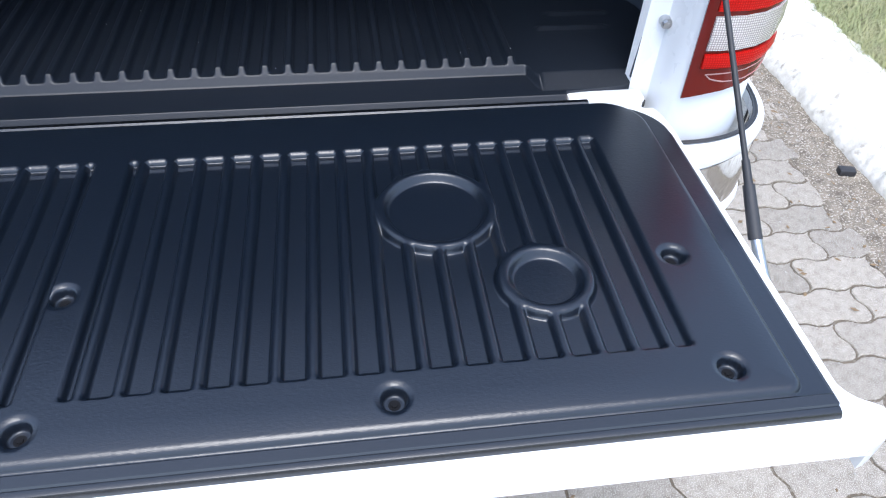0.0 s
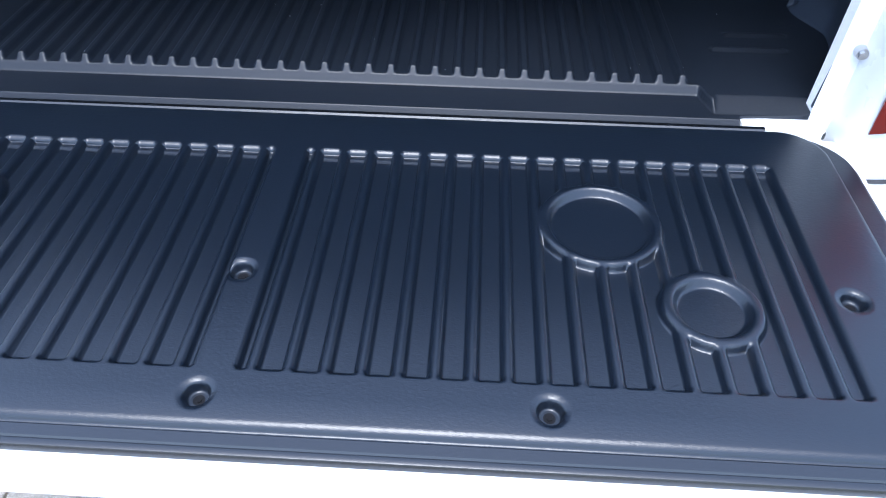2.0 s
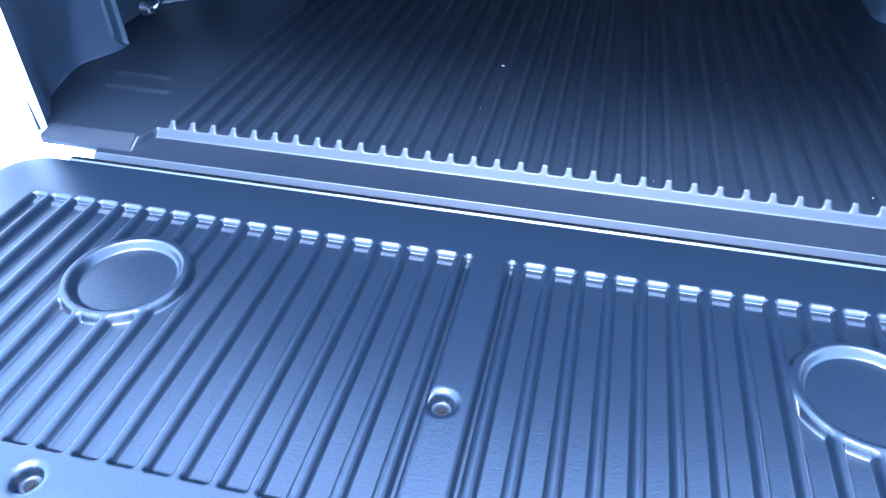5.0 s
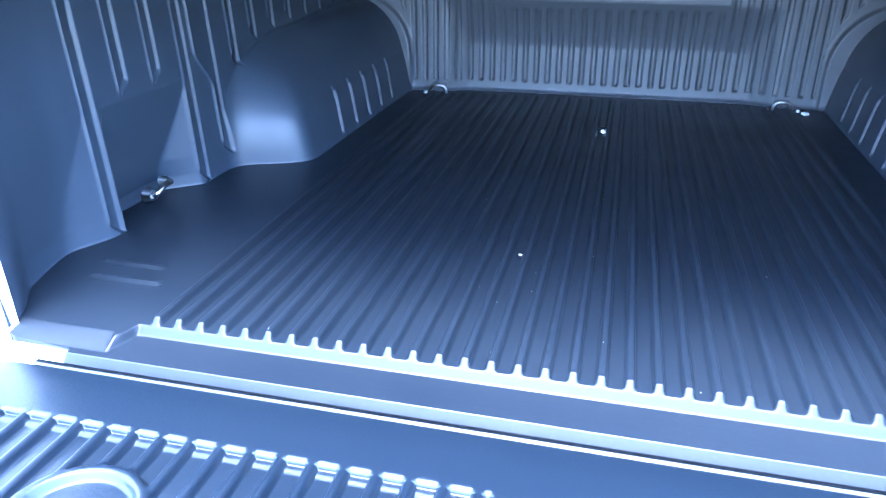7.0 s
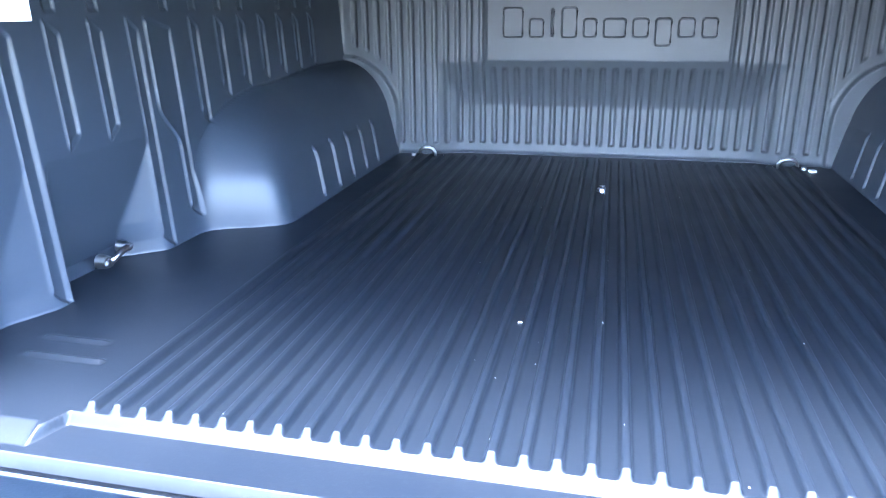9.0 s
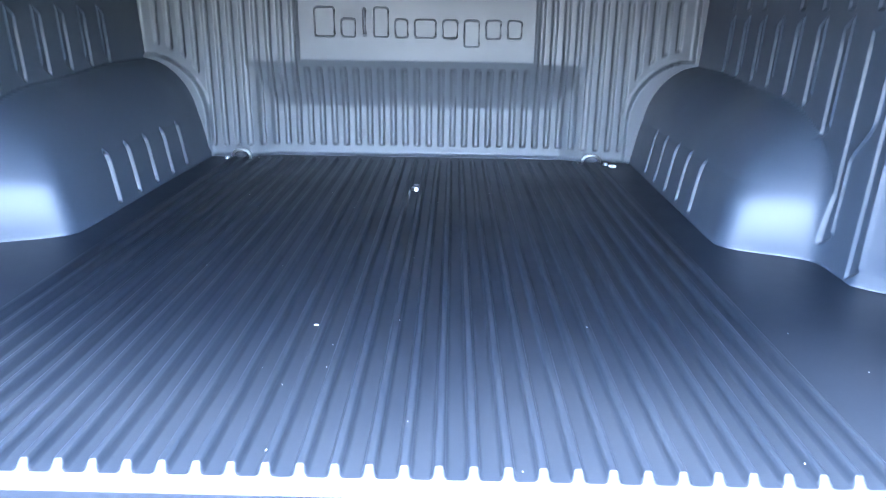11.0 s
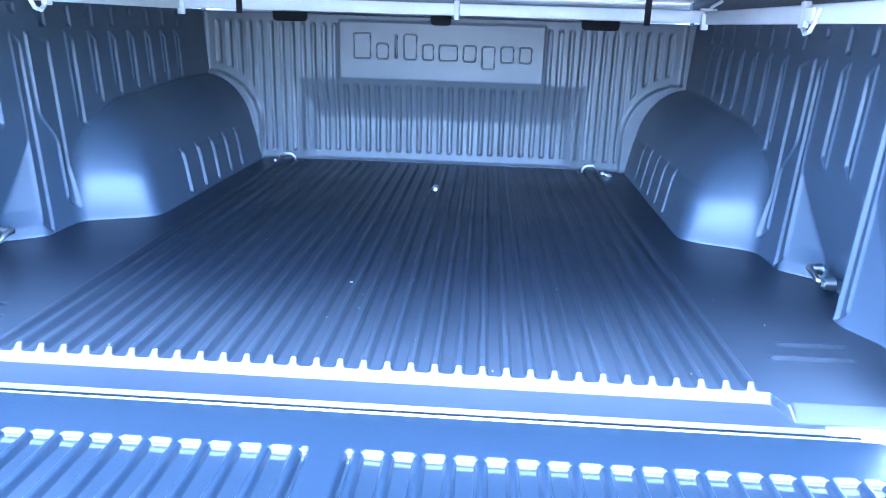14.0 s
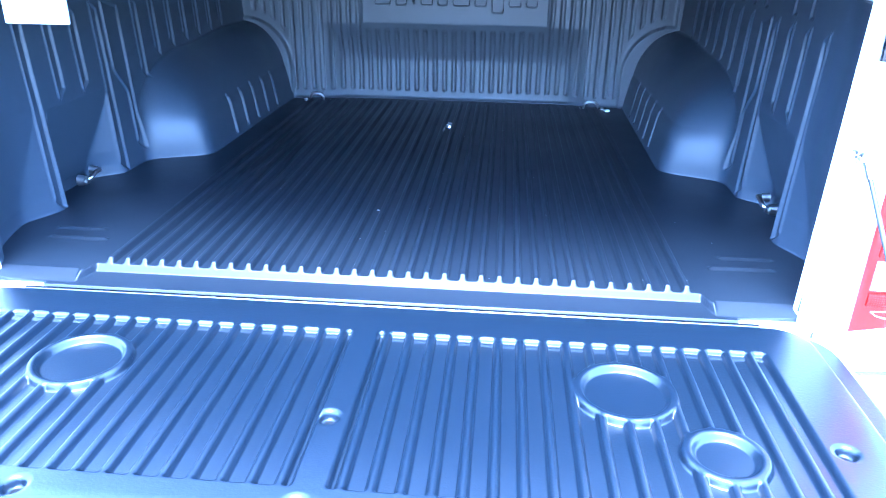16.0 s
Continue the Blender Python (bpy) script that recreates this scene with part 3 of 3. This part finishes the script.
# raised name on the plain panel, as plain rounded blocks
widths = [0.060, 0.044, 0.018, 0.046, 0.040, 0.064, 0.046, 0.046, 0.046, 0.044]
tall = [1, 0, 1, 1, 0, 0, 0, -1, 0, 0]
x = -0.284
for w, t in zip(widths, tall):
    z0, z1 = 1.137 - (0.022 if t < 0 else 0), 1.185 + (0.030 if t > 0 else 0)
    bm = bmesh.new()
    o = [(x + 0.003, z0), (x + w - 0.003, z0), (x + w - 0.003, z1), (x + 0.003, z1)]
    pts = []
    for cx, cz, a0 in ((o[0][0] + 0.008, o[0][1] + 0.008, 180), (o[1][0] - 0.008, o[1][1] + 0.008, 270), (o[2][0] - 0.008, o[2][1] - 0.008, 0), (o[3][0] + 0.008, o[3][1] - 0.008, 90)):
        rad = 0.008 if w > 0.02 else 0.005
        pts += [(cx + rad * math.cos(radians(a0 + d)), HEAD_Y - 0.0035, cz + rad * math.sin(radians(a0 + d))) for d in (0, 30, 60, 90)]
    tube(bm, pts + [pts[0]], 0.0030, 8)
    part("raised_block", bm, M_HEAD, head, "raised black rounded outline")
    x += w + 0.0135

# ---- tailgate, folded down level ----
gate = thing("tailgate", "white tailgate folded down, lined with black ribbed plastic", "tailgate")
bm = bmesh.new()
prof = [(-0.050, 0.70), (-0.050, 0.780), (-0.055, 0.788), (-0.10, 0.7925), (-0.548, 0.7925), (-0.560, 0.7918), (-0.569, 0.7895), (-0.575, 0.785), (-0.577, 0.779), (-0.574, 0.773), (-0.562, 0.767), (-0.50, 0.70)]
extrude_x(bm, prof, -0.704, 0.704)
part("gate_shell", bm, M_WHITE, gate, "white painted steel shell")
for sx in (-1, 1):
    bm = bmesh.new()
    plan = [(0.700, -0.495), (0.7045, -0.510), (0.710, -0.520), (0.718, -0.528), (0.728, -0.533), (0.737, -0.538), (0.742, -0.545), (0.740, -0.553), (0.732, -0.561), (0.718, -0.570), (0.708, -0.575), (0.700, -0.577)]
    rows = [[bm.verts.new((sx * (0.70 + (x - 0.70) * k), y, z)) for x, y in plan] for z, k in ((0.757, 0.99), (0.768, 1.0), (0.773, 1.0), (0.780, 1.0), (0.786, 0.985), (0.790, 0.95), (0.7923, 0.88))]
    for a, b in zip(rows, rows[1:]):
        for j in range(len(plan) - 1):
            bm.faces.new((a[j], a[j + 1], b[j + 1], b[j]))
        bm.faces.new((a[-1], a[0], b[0], b[-1]))
    bm.faces.new(rows[0]), bm.faces.new(rows[-1])
    part("gate_end", bm, M_WHITE, gate, "white flared end of the gate's edge")
bm = bmesh.new()
extrude_x(bm, [(-0.524, 0.790), (-0.524, 0.800), (-0.527, 0.8025), (-0.537, 0.8020), (-0.5385, 0.8000), (-0.540, 0.8005), (-0.5445, 0.7990), (-0.547, 0.7950), (-0.547, 0.790)], -0.688, 0.688)
part("edge_trim", bm, M_TRIM, gate, "smooth black edge strip with a fine groove")

bm = bmesh.new()
extrude_x(bm, [(-0.047, 0.785), (-0.047, 0.7985), (-0.0405, 0.8060), (-0.0365, 0.8066), (-0.0335, 0.8055), (-0.0315, 0.802), (-0.031, 0.785)], -0.600, 0.600)
part("hinge_seal", bm, M_TRIM, gate, "black rubber seal along the hinge line")
CX = -0.004
CUPS = [(0.364, -0.243, 0.068, 0.0565), (0.462, -0.363, 0.0500, 0.0370), (-0.384, -0.246, 0.068, 0.0565)]
SCREWS = [(-0.011, -0.341), (0.604, -0.346), (-0.626, -0.346)] + [(-0.011 + 0.3075 * k, -0.4925) for k in (-2, -1, 0, 1, 2)]


def rounded(t, w):
    """Depth share across a quarter-round shoulder of width w."""
    return 1 - np.sqrt(np.clip(1 - np.clip(t / w, 0, 1) ** 2, 0, 1))


def end_wall(t):
    """Depth share on the way from a raised edge into a channel: a round step, a ledge, a softer slope."""
    return 0.78 * rounded(t, 0.0078) + 0.22 * S(0.0110, 0.0200, t)


def gate_z(x, y):
    ax = np.abs(x - CX)
    # rounded ribs stand between flat-bottomed channels
    k = np.clip(np.round((ax - 0.0335) / 0.033), 0, 16)
    u = np.abs(ax - 0.0335 - 0.033 * k)
    flank = 0.94 * rounded(u, 0.0064) + 0.06 * S(0.0064, 0.0080, u)
    m = np.where(ax < 0.0335, rounded(ax - 0.0160, 0.0060) * rounded(0.0335 - ax, 0.0064), flank)
    m = np.where(ax > 0.5615, rounded(ax - 0.5615, 0.0064) * rounded(0.5880 - ax, 0.0075), m)
    m = m * S(-0.4665, -0.4585, y) * end_wall(-0.1225 - y)
    rim = np.zeros(x.shape)
    z = np.full(x.shape, 0.810)
    for cx, cy, R, Ri in CUPS:
        r = np.hypot(x - cx, y - cy)
        rim = np.maximum(rim, 1 - 0.45 * rounded(r - R + 0.0030, 0.0032) - 0.55 * S(-0.0002, 0.0030, r - R))
        z = z + 0.0012 * np.exp(-((r - (R + Ri) / 2) / 0.0055) ** 2) - 0.0084 * (1 - S(Ri - 0.0050, Ri + 0.0030, r))
    z = z - 0.0092 * m * (1 - rim)
    for cx, cy in SCREWS:
        r = np.hypot(x - cx, y - cy)
        z = z - 0.0100 * (1 - S(0.0090, 0.0128, r)) - 0.0025 * (1 - S(0.0100, 0.0190, r))
    # raised field with rounded corners, falling to a flange
    qx, qy = np.abs(x - CX), y
    rad = np.where(qy > -0.28, 0.055, 0.014)
    dx = qx - (0.667 - rad)
    dy = np.where(qy > -0.28, qy - (-0.046 - rad), (-0.522 + rad) - qy)
    d = rad - (np.hypot(np.maximum(dx, 0), np.maximum(dy, 0)) + np.minimum(np.maximum(dx, dy), 0))
    near = 1 - S(-0.40, -0.25, qy)
    z = z - (0.0062 + 0.0008 * (1 - near)) * rounded(0.0060 - d, 0.0075) - (0.0014 + 0.0016 * near) * (1 - np.clip(d / 0.030, 0, 1)) ** 2
    return z + 0.0008 * np.sin(4 * x + 1) * np.sin(9 * y)


xs = np.concatenate([[-0.690], np.arange(-0.688, 0.6881, 0.0012), [0.690]])
v = np.unique(np.concatenate([np.linspace(0, 1, 380), np.linspace(0.800, 0.850, 50)]))
Xg, V = np.meshgrid(xs, v)
cr = 0.075
rear = -0.046 - cr + np.sqrt(np.clip(cr * cr - np.clip(np.abs(Xg) - 0.690 + cr, 0, cr) ** 2, 0, None))
Yg = -0.536 + (rear + 0.536) * V
pad = sheet("liner_pad", Xg, Yg, gate_z(Xg, Yg), M_GATE, gate, "black grained plastic pad with moulded ribs and cup rings", skirt=(0, 0, -0.009))
for cx, cy in SCREWS:
    bm = bmesh.new()
    cyl(bm, (cx, cy, 0.790), (cx, cy, 0.7982), 0.0066, 0.0055, n=20)
    cyl(bm, (cx, cy, 0.7982), (cx, cy, 0.7989), 0.0030, 0.0028, n=6)
    part("screw", bm, M_SCREW, pad, "black pan-head screw")

# ---- gate cable ----
cable = thing("tailgate_cable", "black sleeved steel stay cable of the tailgate", "cable", at=(0.71, -0.37, 0.76))
inv = Matrix.Translation((-0.71, 0.37, -0.76))


def moved(bm):
    bmesh.ops.transform(bm, matrix=inv, verts=bm.verts)
    return bm


T, B = Vector((0.706, -0.012, 1.076)), Vector((0.7185, -0.306, 0.797))
way = (B - T).normalized()
part("cable", moved(tube(bmesh.new(), [T + way * 0.035, T + (B - T) * 0.3, T + (B - T) * 0.6, B], 0.0034)), M_RUBBER, cable, "black sleeved cable")
bm = bmesh.new()
cyl(bm, T + (B - T) * 0.80, T + (B - T) * 0.87, 0.0046, 0.0050)
cyl(bm, T + (B - T) * 0.87, B + way * 0.01, 0.0068, 0.0080)
part("sleeve", moved(bm), M_RUBBER, cable, "thick black rubber sleeve")
bm = bmesh.new()
tube(bm, [B, B + Vector((0.001, -0.030, -0.021)), (0.720, -0.372, 0.752)], 0.0062, 10)
cyl(bm, (0.726, -0.376, 0.748), (0.703, -0.376, 0.748), 0.011)
part("lower_link", moved(bm), M_STEEL, cable, "flat steel link")
bm = bmesh.new()
tube(bm, [T + way * 0.04, T + way * 0.012], 0.0055, 8)
ringp = [T + Vector((0.011 * math.cos(a), 0.0, 0.013 * math.sin(a))) for a in np.linspace(0, 2 * math.pi, 17)]
tube(bm, ringp, 0.0035, 8)
cyl(bm, T + Vector((0, 0.03, 0)), T + Vector((0, -0.006, 0)), 0.006)
part("upper_eye", moved(bm), M_STEEL, cable, "zinc eye on a bolt")


# ---- tie-down rings ----
def tie_ring(at, turn, label, bolts=True):
    t = thing("tie_down_ring", label, "tie-down ring", "tie-down rings in the bed", at=at)
    m = Matrix.Rotation(radians(turn), 4, "Z")
    bm = bmesh.new()
    pts = [(-0.024, 0, 0.0), (-0.024, -0.004, 0.012), (-0.018, -0.006, 0.021), (-0.008, -0.007, 0.025), (0.008, -0.007, 0.025), (0.018, -0.006, 0.021), (0.024, -0.004, 0.012), (0.024, 0, 0.0)]
    tube(bm, [m @ Vector(p) for p in pts], 0.0042, 10)
    part("ring", bm, M_STEEL, t)
    for x in (-0.042, 0.042):
        bm = bmesh.new()
        cyl(bm, m @ Vector((x, 0, -0.004)), m @ Vector((x, 0, 0.004)), 0.008, 0.007, 12)
        part("bolt", bm, M_STEEL, t)
    return t


tie_ring((-0.495, 1.532, 0.802), 0, "bent zinc tie-down ring at the foot of the headboard")
tie_ring((0.497, 1.532, 0.802), 0, "bent zinc tie-down ring at the foot of the headboard")


def wall_tie(sx):
    t = thing("tie_down_ring", "zinc tie-down ring bolted low on the ribbed side wall", "tie-down ring", "tie-down rings in the bed", at=(sx * 0.768, 0.475, 0.832))
    a, b = Vector((sx * 0.002, -0.026, -0.004)), Vector((sx * 0.002, 0.026, 0.006))
    bm = bmesh.new()
    tube(bm, [a, a + Vector((-sx * 0.014, 0.006, 0.004)), (-sx * 0.015, -0.008, 0.008), (-sx * 0.015, 0.012, 0.012), b + Vector((-sx * 0.014, -0.006, 0.003)), b], 0.0052, 10)
    part("ring", bm, M_STEEL, t)
    for p, r in ((a, 0.013), (b, 0.0105)):
        bm = bmesh.new()
        cyl(bm, p + Vector((sx * 0.012, 0, 0)), p + Vector((-sx * 0.006, 0, 0)), r, r * 0.8, 14)
        cyl(bm, p + Vector((-sx * 0.004, 0, 0)), p + Vector((-sx * 0.012, 0, 0)), r * 0.55, n=6)
        part("bolt", bm, M_STEEL, t)


wall_tie(-1), wall_tie(1)
bm = boxed(-0.009, 0.009, -0.007, 0.007, 0, 0.007, bevel=0.002)
scrap = tagged(part("plastic_scrap", bm, M_RAIL), "small pale plastic scrap beside a tie-down ring", "scrap")
scrap.matrix_world = pose(0.552, 1.500, 0.800, 8, 0, 30)
bm = bmesh.new()
cyl(bm, (0, 0, -0.003), (0, 0, 0.005), 0.015, 0.013, 20)
cyl(bm, (0, 0, 0.004), (0, 0, 0.012), 0.0085, 0.008, 6)
bolt = tagged(part("floor_bolt", bm, M_STEEL), "zinc hexagon bolt with a washer in the ribbed bed floor", "bolt")
bolt.matrix_world = Matrix.LocRotScale((0.020, 1.194, 0.803), None, (0.9, 0.9, 0.9))

# ---- cover frame on the bed's rim ----
rail = thing("cover_frame", "white painted aluminium bed cover frame on the bed rim", "cover frame")
part("front_rail", boxed(-0.775, 0.775, 1.405, 1.445, 1.274, 1.308, bevel=0.004), M_RAIL, rail)
for sx in (-1, 1):
    part("side_rail", boxed(*sorted((sx * 0.762, sx * 0.800)), 0.05, 1.44, 1.270, 1.306, bevel=0.004), M_RAIL, rail)
    bm = bmesh.new()
    box(bm, *sorted((sx * 0.752, sx * 0.772)), 1.385, 1.402, 1.255, 1.300, bevel=0.003)
    box(bm, *sorted((sx * 0.745, sx * 0.790)), 1.380, 1.400, 1.308, 1.314, bevel=0.002)
    tube(bm, [(sx * 0.765, 1.39, 1.30), (sx * 0.775, 1.385, 1.318), (sx * 0.80, 1.375, 1.335)], 0.005, 8)
    part("corner_bracket", bm, M_RAIL, rail, "white corner bracket")
    bm = bmesh.new()
    box(bm, *sorted((sx * 0.752, sx * 0.766)), 0.70, 0.722, 1.262, 1.312, bevel=0.003)
    box(bm, *sorted((sx * 0.750, sx * 0.756)), 0.655, 0.700, 1.275, 1.300, bevel=0.002)
    tube(bm, [(sx * 0.755, 0.690, 1.282), (sx * 0.750, 0.688, 1.262), (sx * 0.748, 0.670, 1.252), (sx * 0.748, 0.650, 1.256), (sx * 0.752, 0.642, 1.275), (sx * 0.757, 0.644, 1.298)], 0.0045, 8)
    part("clamp", bm, M_RAIL, rail, "pale clamp with a loop")
for x in (-0.590, 0.602):
    bm = boxed(x - 0.009, x + 0.009, 1.400, 1.4045, 1.262, 1.334, bevel=0.001)
    part("strap", bm, M_STRAP, rail, "black strap over the rail")
part("front_batten", boxed(-0.740, 0.740, 1.448, 1.462, 1.329, 1.337, bevel=0.002), M_RAIL, rail, "thin white batten under the cover")
bm = boxed(0.046, 0.062, 1.392, 1.406, 1.262, 1.316, bevel=0.003)
cyl(bm, (0.054, 1.395, 1.318), (0.054, 1.395, 1.334), 0.008, 0.006)
part("centre_clip", bm, M_RAIL, rail, "small grey clip")
# the stretched cover over the bed, its sides turned down onto the rails
cover = thing("tonneau_cover", "grey woven vinyl cover stretched over the bed rails", "bed cover")
U, V = np.meshgrid(np.concatenate([[-0.806, -0.806, -0.803, -0.79], np.linspace(-0.76, 0.76, 40), [0.79, 0.803, 0.806, 0.806]]), np.linspace(0, 1, 40))
drop = np.concatenate([[-0.034, -0.008, -0.002, 0], np.zeros(40), [0, -0.002, -0.008, -0.034]])[None, :]
sag = 0.004 * np.sin(math.pi * V * 4) ** 2
for name, lift in (("underside", 0.0), ("top_skin", 0.003)):
    sheet(name, U * (1 + lift), 1.712 - 1.675 * V, 1.340 + lift + drop - sag * (np.abs(U) < 0.77), M_COVER, cover)
part("front_flap", boxed(-0.800, 0.800, 1.7155, 1.7200, 1.262, 1.342, bevel=0.0015), M_COVER, cover, "flap turned down over the front wall of the bed")
part("rear_hem", boxed(-0.80, 0.80, 0.024, 0.040, 1.334, 1.348, bevel=0.004), M_COVER, cover, "folded hem along the rear edge")
bm = boxed(-0.640, -0.530, 0.112, 0.118, 1.214, 1.335, bevel=0.0015)
box(bm, -0.790, -0.600, 0.108, 0.122, 1.290, 1.302, bevel=0.002)
part("hanging_plate", bm, M_RAIL, rail, "white plate hanging from the side rail")
# solid near-black blocks: their colour gives the shade inside the clip pockets
for x0, x1 in ((-0.036, 0.030), (0.438, 0.556), (-0.542, -0.430)):
    bm = bmesh.new()
    c = 0.012
    edge = [(x0, 1.274), (x0, 1.244 + c), (x0 + c * 0.3, 1.244 + c * 0.3), (x0 + c, 1.244), (x1 - c, 1.244), (x1 - c * 0.3, 1.244 + c * 0.3), (x1, 1.244 + c), (x1, 1.274)]
    a = [bm.verts.new((x, 1.5775, z)) for x, z in edge]
    b = [bm.verts.new((x, 1.600, z)) for x, z in edge]
    bm.faces.new(a), bm.faces.new(b)
    for k in range(len(edge)):
        bm.faces.new((a[k], a[(k + 1) % len(edge)], b[(k + 1) % len(edge)], b[k]))
    part("rim_notch", bm, M_GAP, liner, "near-black block painted as the shade in a clip pocket at the headboard's top", smooth=False)


# ---- grit and litter ----
def grit():
    r = random.Random(5)
    bm = bmesh.new()
    for _ in range(36):
        x, y = r.uniform(-0.5, 0.62), r.uniform(0.09, 1.2)
        s = r.choice((0.0005, 0.0006, 0.0007, 0.0009))
        z = float(floor_z(np.array([x]), np.array([y]))[0])
        bmesh.ops.create_icosphere(bm, subdivisions=1, radius=s, matrix=Matrix.LocRotScale((x, y, z + s * 0.3), Euler((r.random(), r.random(), r.random())), (1, r.uniform(1, 2.2), 0.7)))
    bmesh.ops.create_icosphere(bm, subdivisions=1, radius=0.003, matrix=Matrix.LocRotScale((-0.077, 0.411, 0.801), None, (1.3, 0.7, 0.5)))
    return tagged(part("grit", bm, M_DUST), "pale specks of grit scattered on the bed floor", "grit", kind="stuff")


grit()


def litter(name, count, mat, label, size, flat):
    r = random.Random(count)
    v, f = [], []
    for _ in range(count):
        x, y = r.uniform(0.66, 1.92), r.uniform(-0.9, 2.6)
        if r.random() < 0.5:
            x = r.gauss(1.72, 0.10)
        if x > 1.84:
            continue
        a, w = r.uniform(0, 6.283), r.uniform(*size)
        lx, ly = math.cos(a) * w, math.sin(a) * w
        k, z, hgt = len(v), 0.001, w * flat
        v += [(x - lx, y - ly, z), (x + ly * .5, y - lx * .5, z + hgt * .2), (x + lx, y + ly, z + hgt * .5), (x - ly * .5, y + lx * .5, z), (x + lx * .1, y + ly * .1, z + hgt)]
        f += [(k, k + 1, k + 4), (k + 1, k + 2, k + 4), (k + 2, k + 3, k + 4), (k + 3, k, k + 4), (k + 3, k + 2, k + 1, k)]
    me = bpy.data.meshes.new(name)
    me.from_pydata(v, [], f)
    return tagged(link(name, me, mat), label, "litter", kind="stuff")


M_LEAF = material("dry_leaf", (0.22, 0.15, 0.08), 0.8, stain=0.8, stain_scale=60, stain_colour=(0.10, 0.065, 0.035))
M_STONE = material("small_stones", (0.50, 0.48, 0.44), 0.9, stain=0.9, stain_scale=25, stain_colour=(0.18, 0.165, 0.14))
litter("gravel", 2600, M_STONE, "small pale and dark stones along the gutter", (0.0012, 0.0042), 0.9)
litter("dry_leaves", 420, M_LEAF, "scraps of dry brown leaves on the paving", (0.004, 0.013), 0.25)
block = tagged(part("rubber_block", boxed(-0.026, 0.026, -0.016, 0.016, 0, 0.026, bevel=0.006), M_RUBBER), "small black rubber block lying beside the kerb", "block")
block.matrix_world = pose(1.79, 0.735, -0.004, 0, 0, -12)

# ---- pavers ----
PL, PW = 0.22, 0.11


def paver_mesh(grow=0.0030):
    pts = []

    def wave(x, y):
        kink = lambda t: max(-1.0, min(1.0, 1.7 * math.sin(2 * math.pi * t / PW)))
        return x + 0.008 * kink(y), y + 0.0065 * kink(x)

    n1, n2 = 16, 8
    loop = [(PL * i / n1, 0) for i in range(n1)] + [(PL, PW * i / n2) for i in range(n2)] + [(PL - PL * i / n1, PW) for i in range(n1)] + [(0, PW - PW * i / n2) for i in range(n2)]
    c = Vector((PL / 2, PW / 2))
    bm = bmesh.new()
    rings = []
    for inset, z in ((grow, -0.03), (grow, -0.0035), (grow + 0.0012, -0.0010), (grow + 0.0040, 0.0)):
        ring = []
        for x, y in loop:
            sx = 1 - 2 * inset / PL
            sy = 1 - 2 * inset / PW
            a, b = wave(x, y)
            ring.append(bm.verts.new((c.x + (a - c.x) * sx - c.x, c.y + (b - c.y) * sy - c.y, z)))
        rings.append(ring)
    for a, b in zip(rings, rings[1:]):
        for j in range(len(a)):
            k = (j + 1) % len(a)
            bm.faces.new((a[j], a[k], b[k], b[j]))
    bm.faces.new(rings[-1])
    bmesh.ops.recalc_face_normals(bm, faces=bm.faces)
    me = bpy.data.meshes.new("paver")
    bm.to_mesh(me)
    bm.free()
    me.materials.append(M_PAVER)
    return me


pavement = tagged(new("pavement"), "worn wavy interlocking grey concrete pavers with sandy joints", "pavement", kind="structure")
proto = paver_mesh()
pv = np.array([tuple(q.co) for q in proto.vertices])
pf = [tuple(q.vertices) for q in proto.polygons]
r = random.Random(21)
far_v, far_f = [], []
for j in range(-60, 61):
    for i in range(-26, 9):
        x, y = (i + 0.5) * PL + (PL / 2 if j % 2 else 0), j * PW
        if x > 1.66 or x < -4.5:
            continue
        dz, tx, ty = r.uniform(-0.003, 0.001), r.uniform(-0.010, 0.010), r.uniform(-0.016, 0.016)
        near = (0.62 < x and -0.75 < y < 1.75) or (-1.05 < x <= 0.62 and -0.55 < y < 0.0)
        m = Matrix.LocRotScale((x, y, dz), Euler((ty, tx, 0)), None)
        if near:
            ob = new("paver", proto)
            ob.parent, ob.matrix_local = pavement, m
        else:
            k = len(far_v)
            far_v += [tuple(m @ Vector(q)) for q in pv]
            far_f += [tuple(a + k for a in f) for f in pf]
me = bpy.data.meshes.new("far_pavers")
me.from_pydata(far_v, [], far_f)
tagged(link("far_pavers", me, M_PAVER, pavement), kind="stuff")
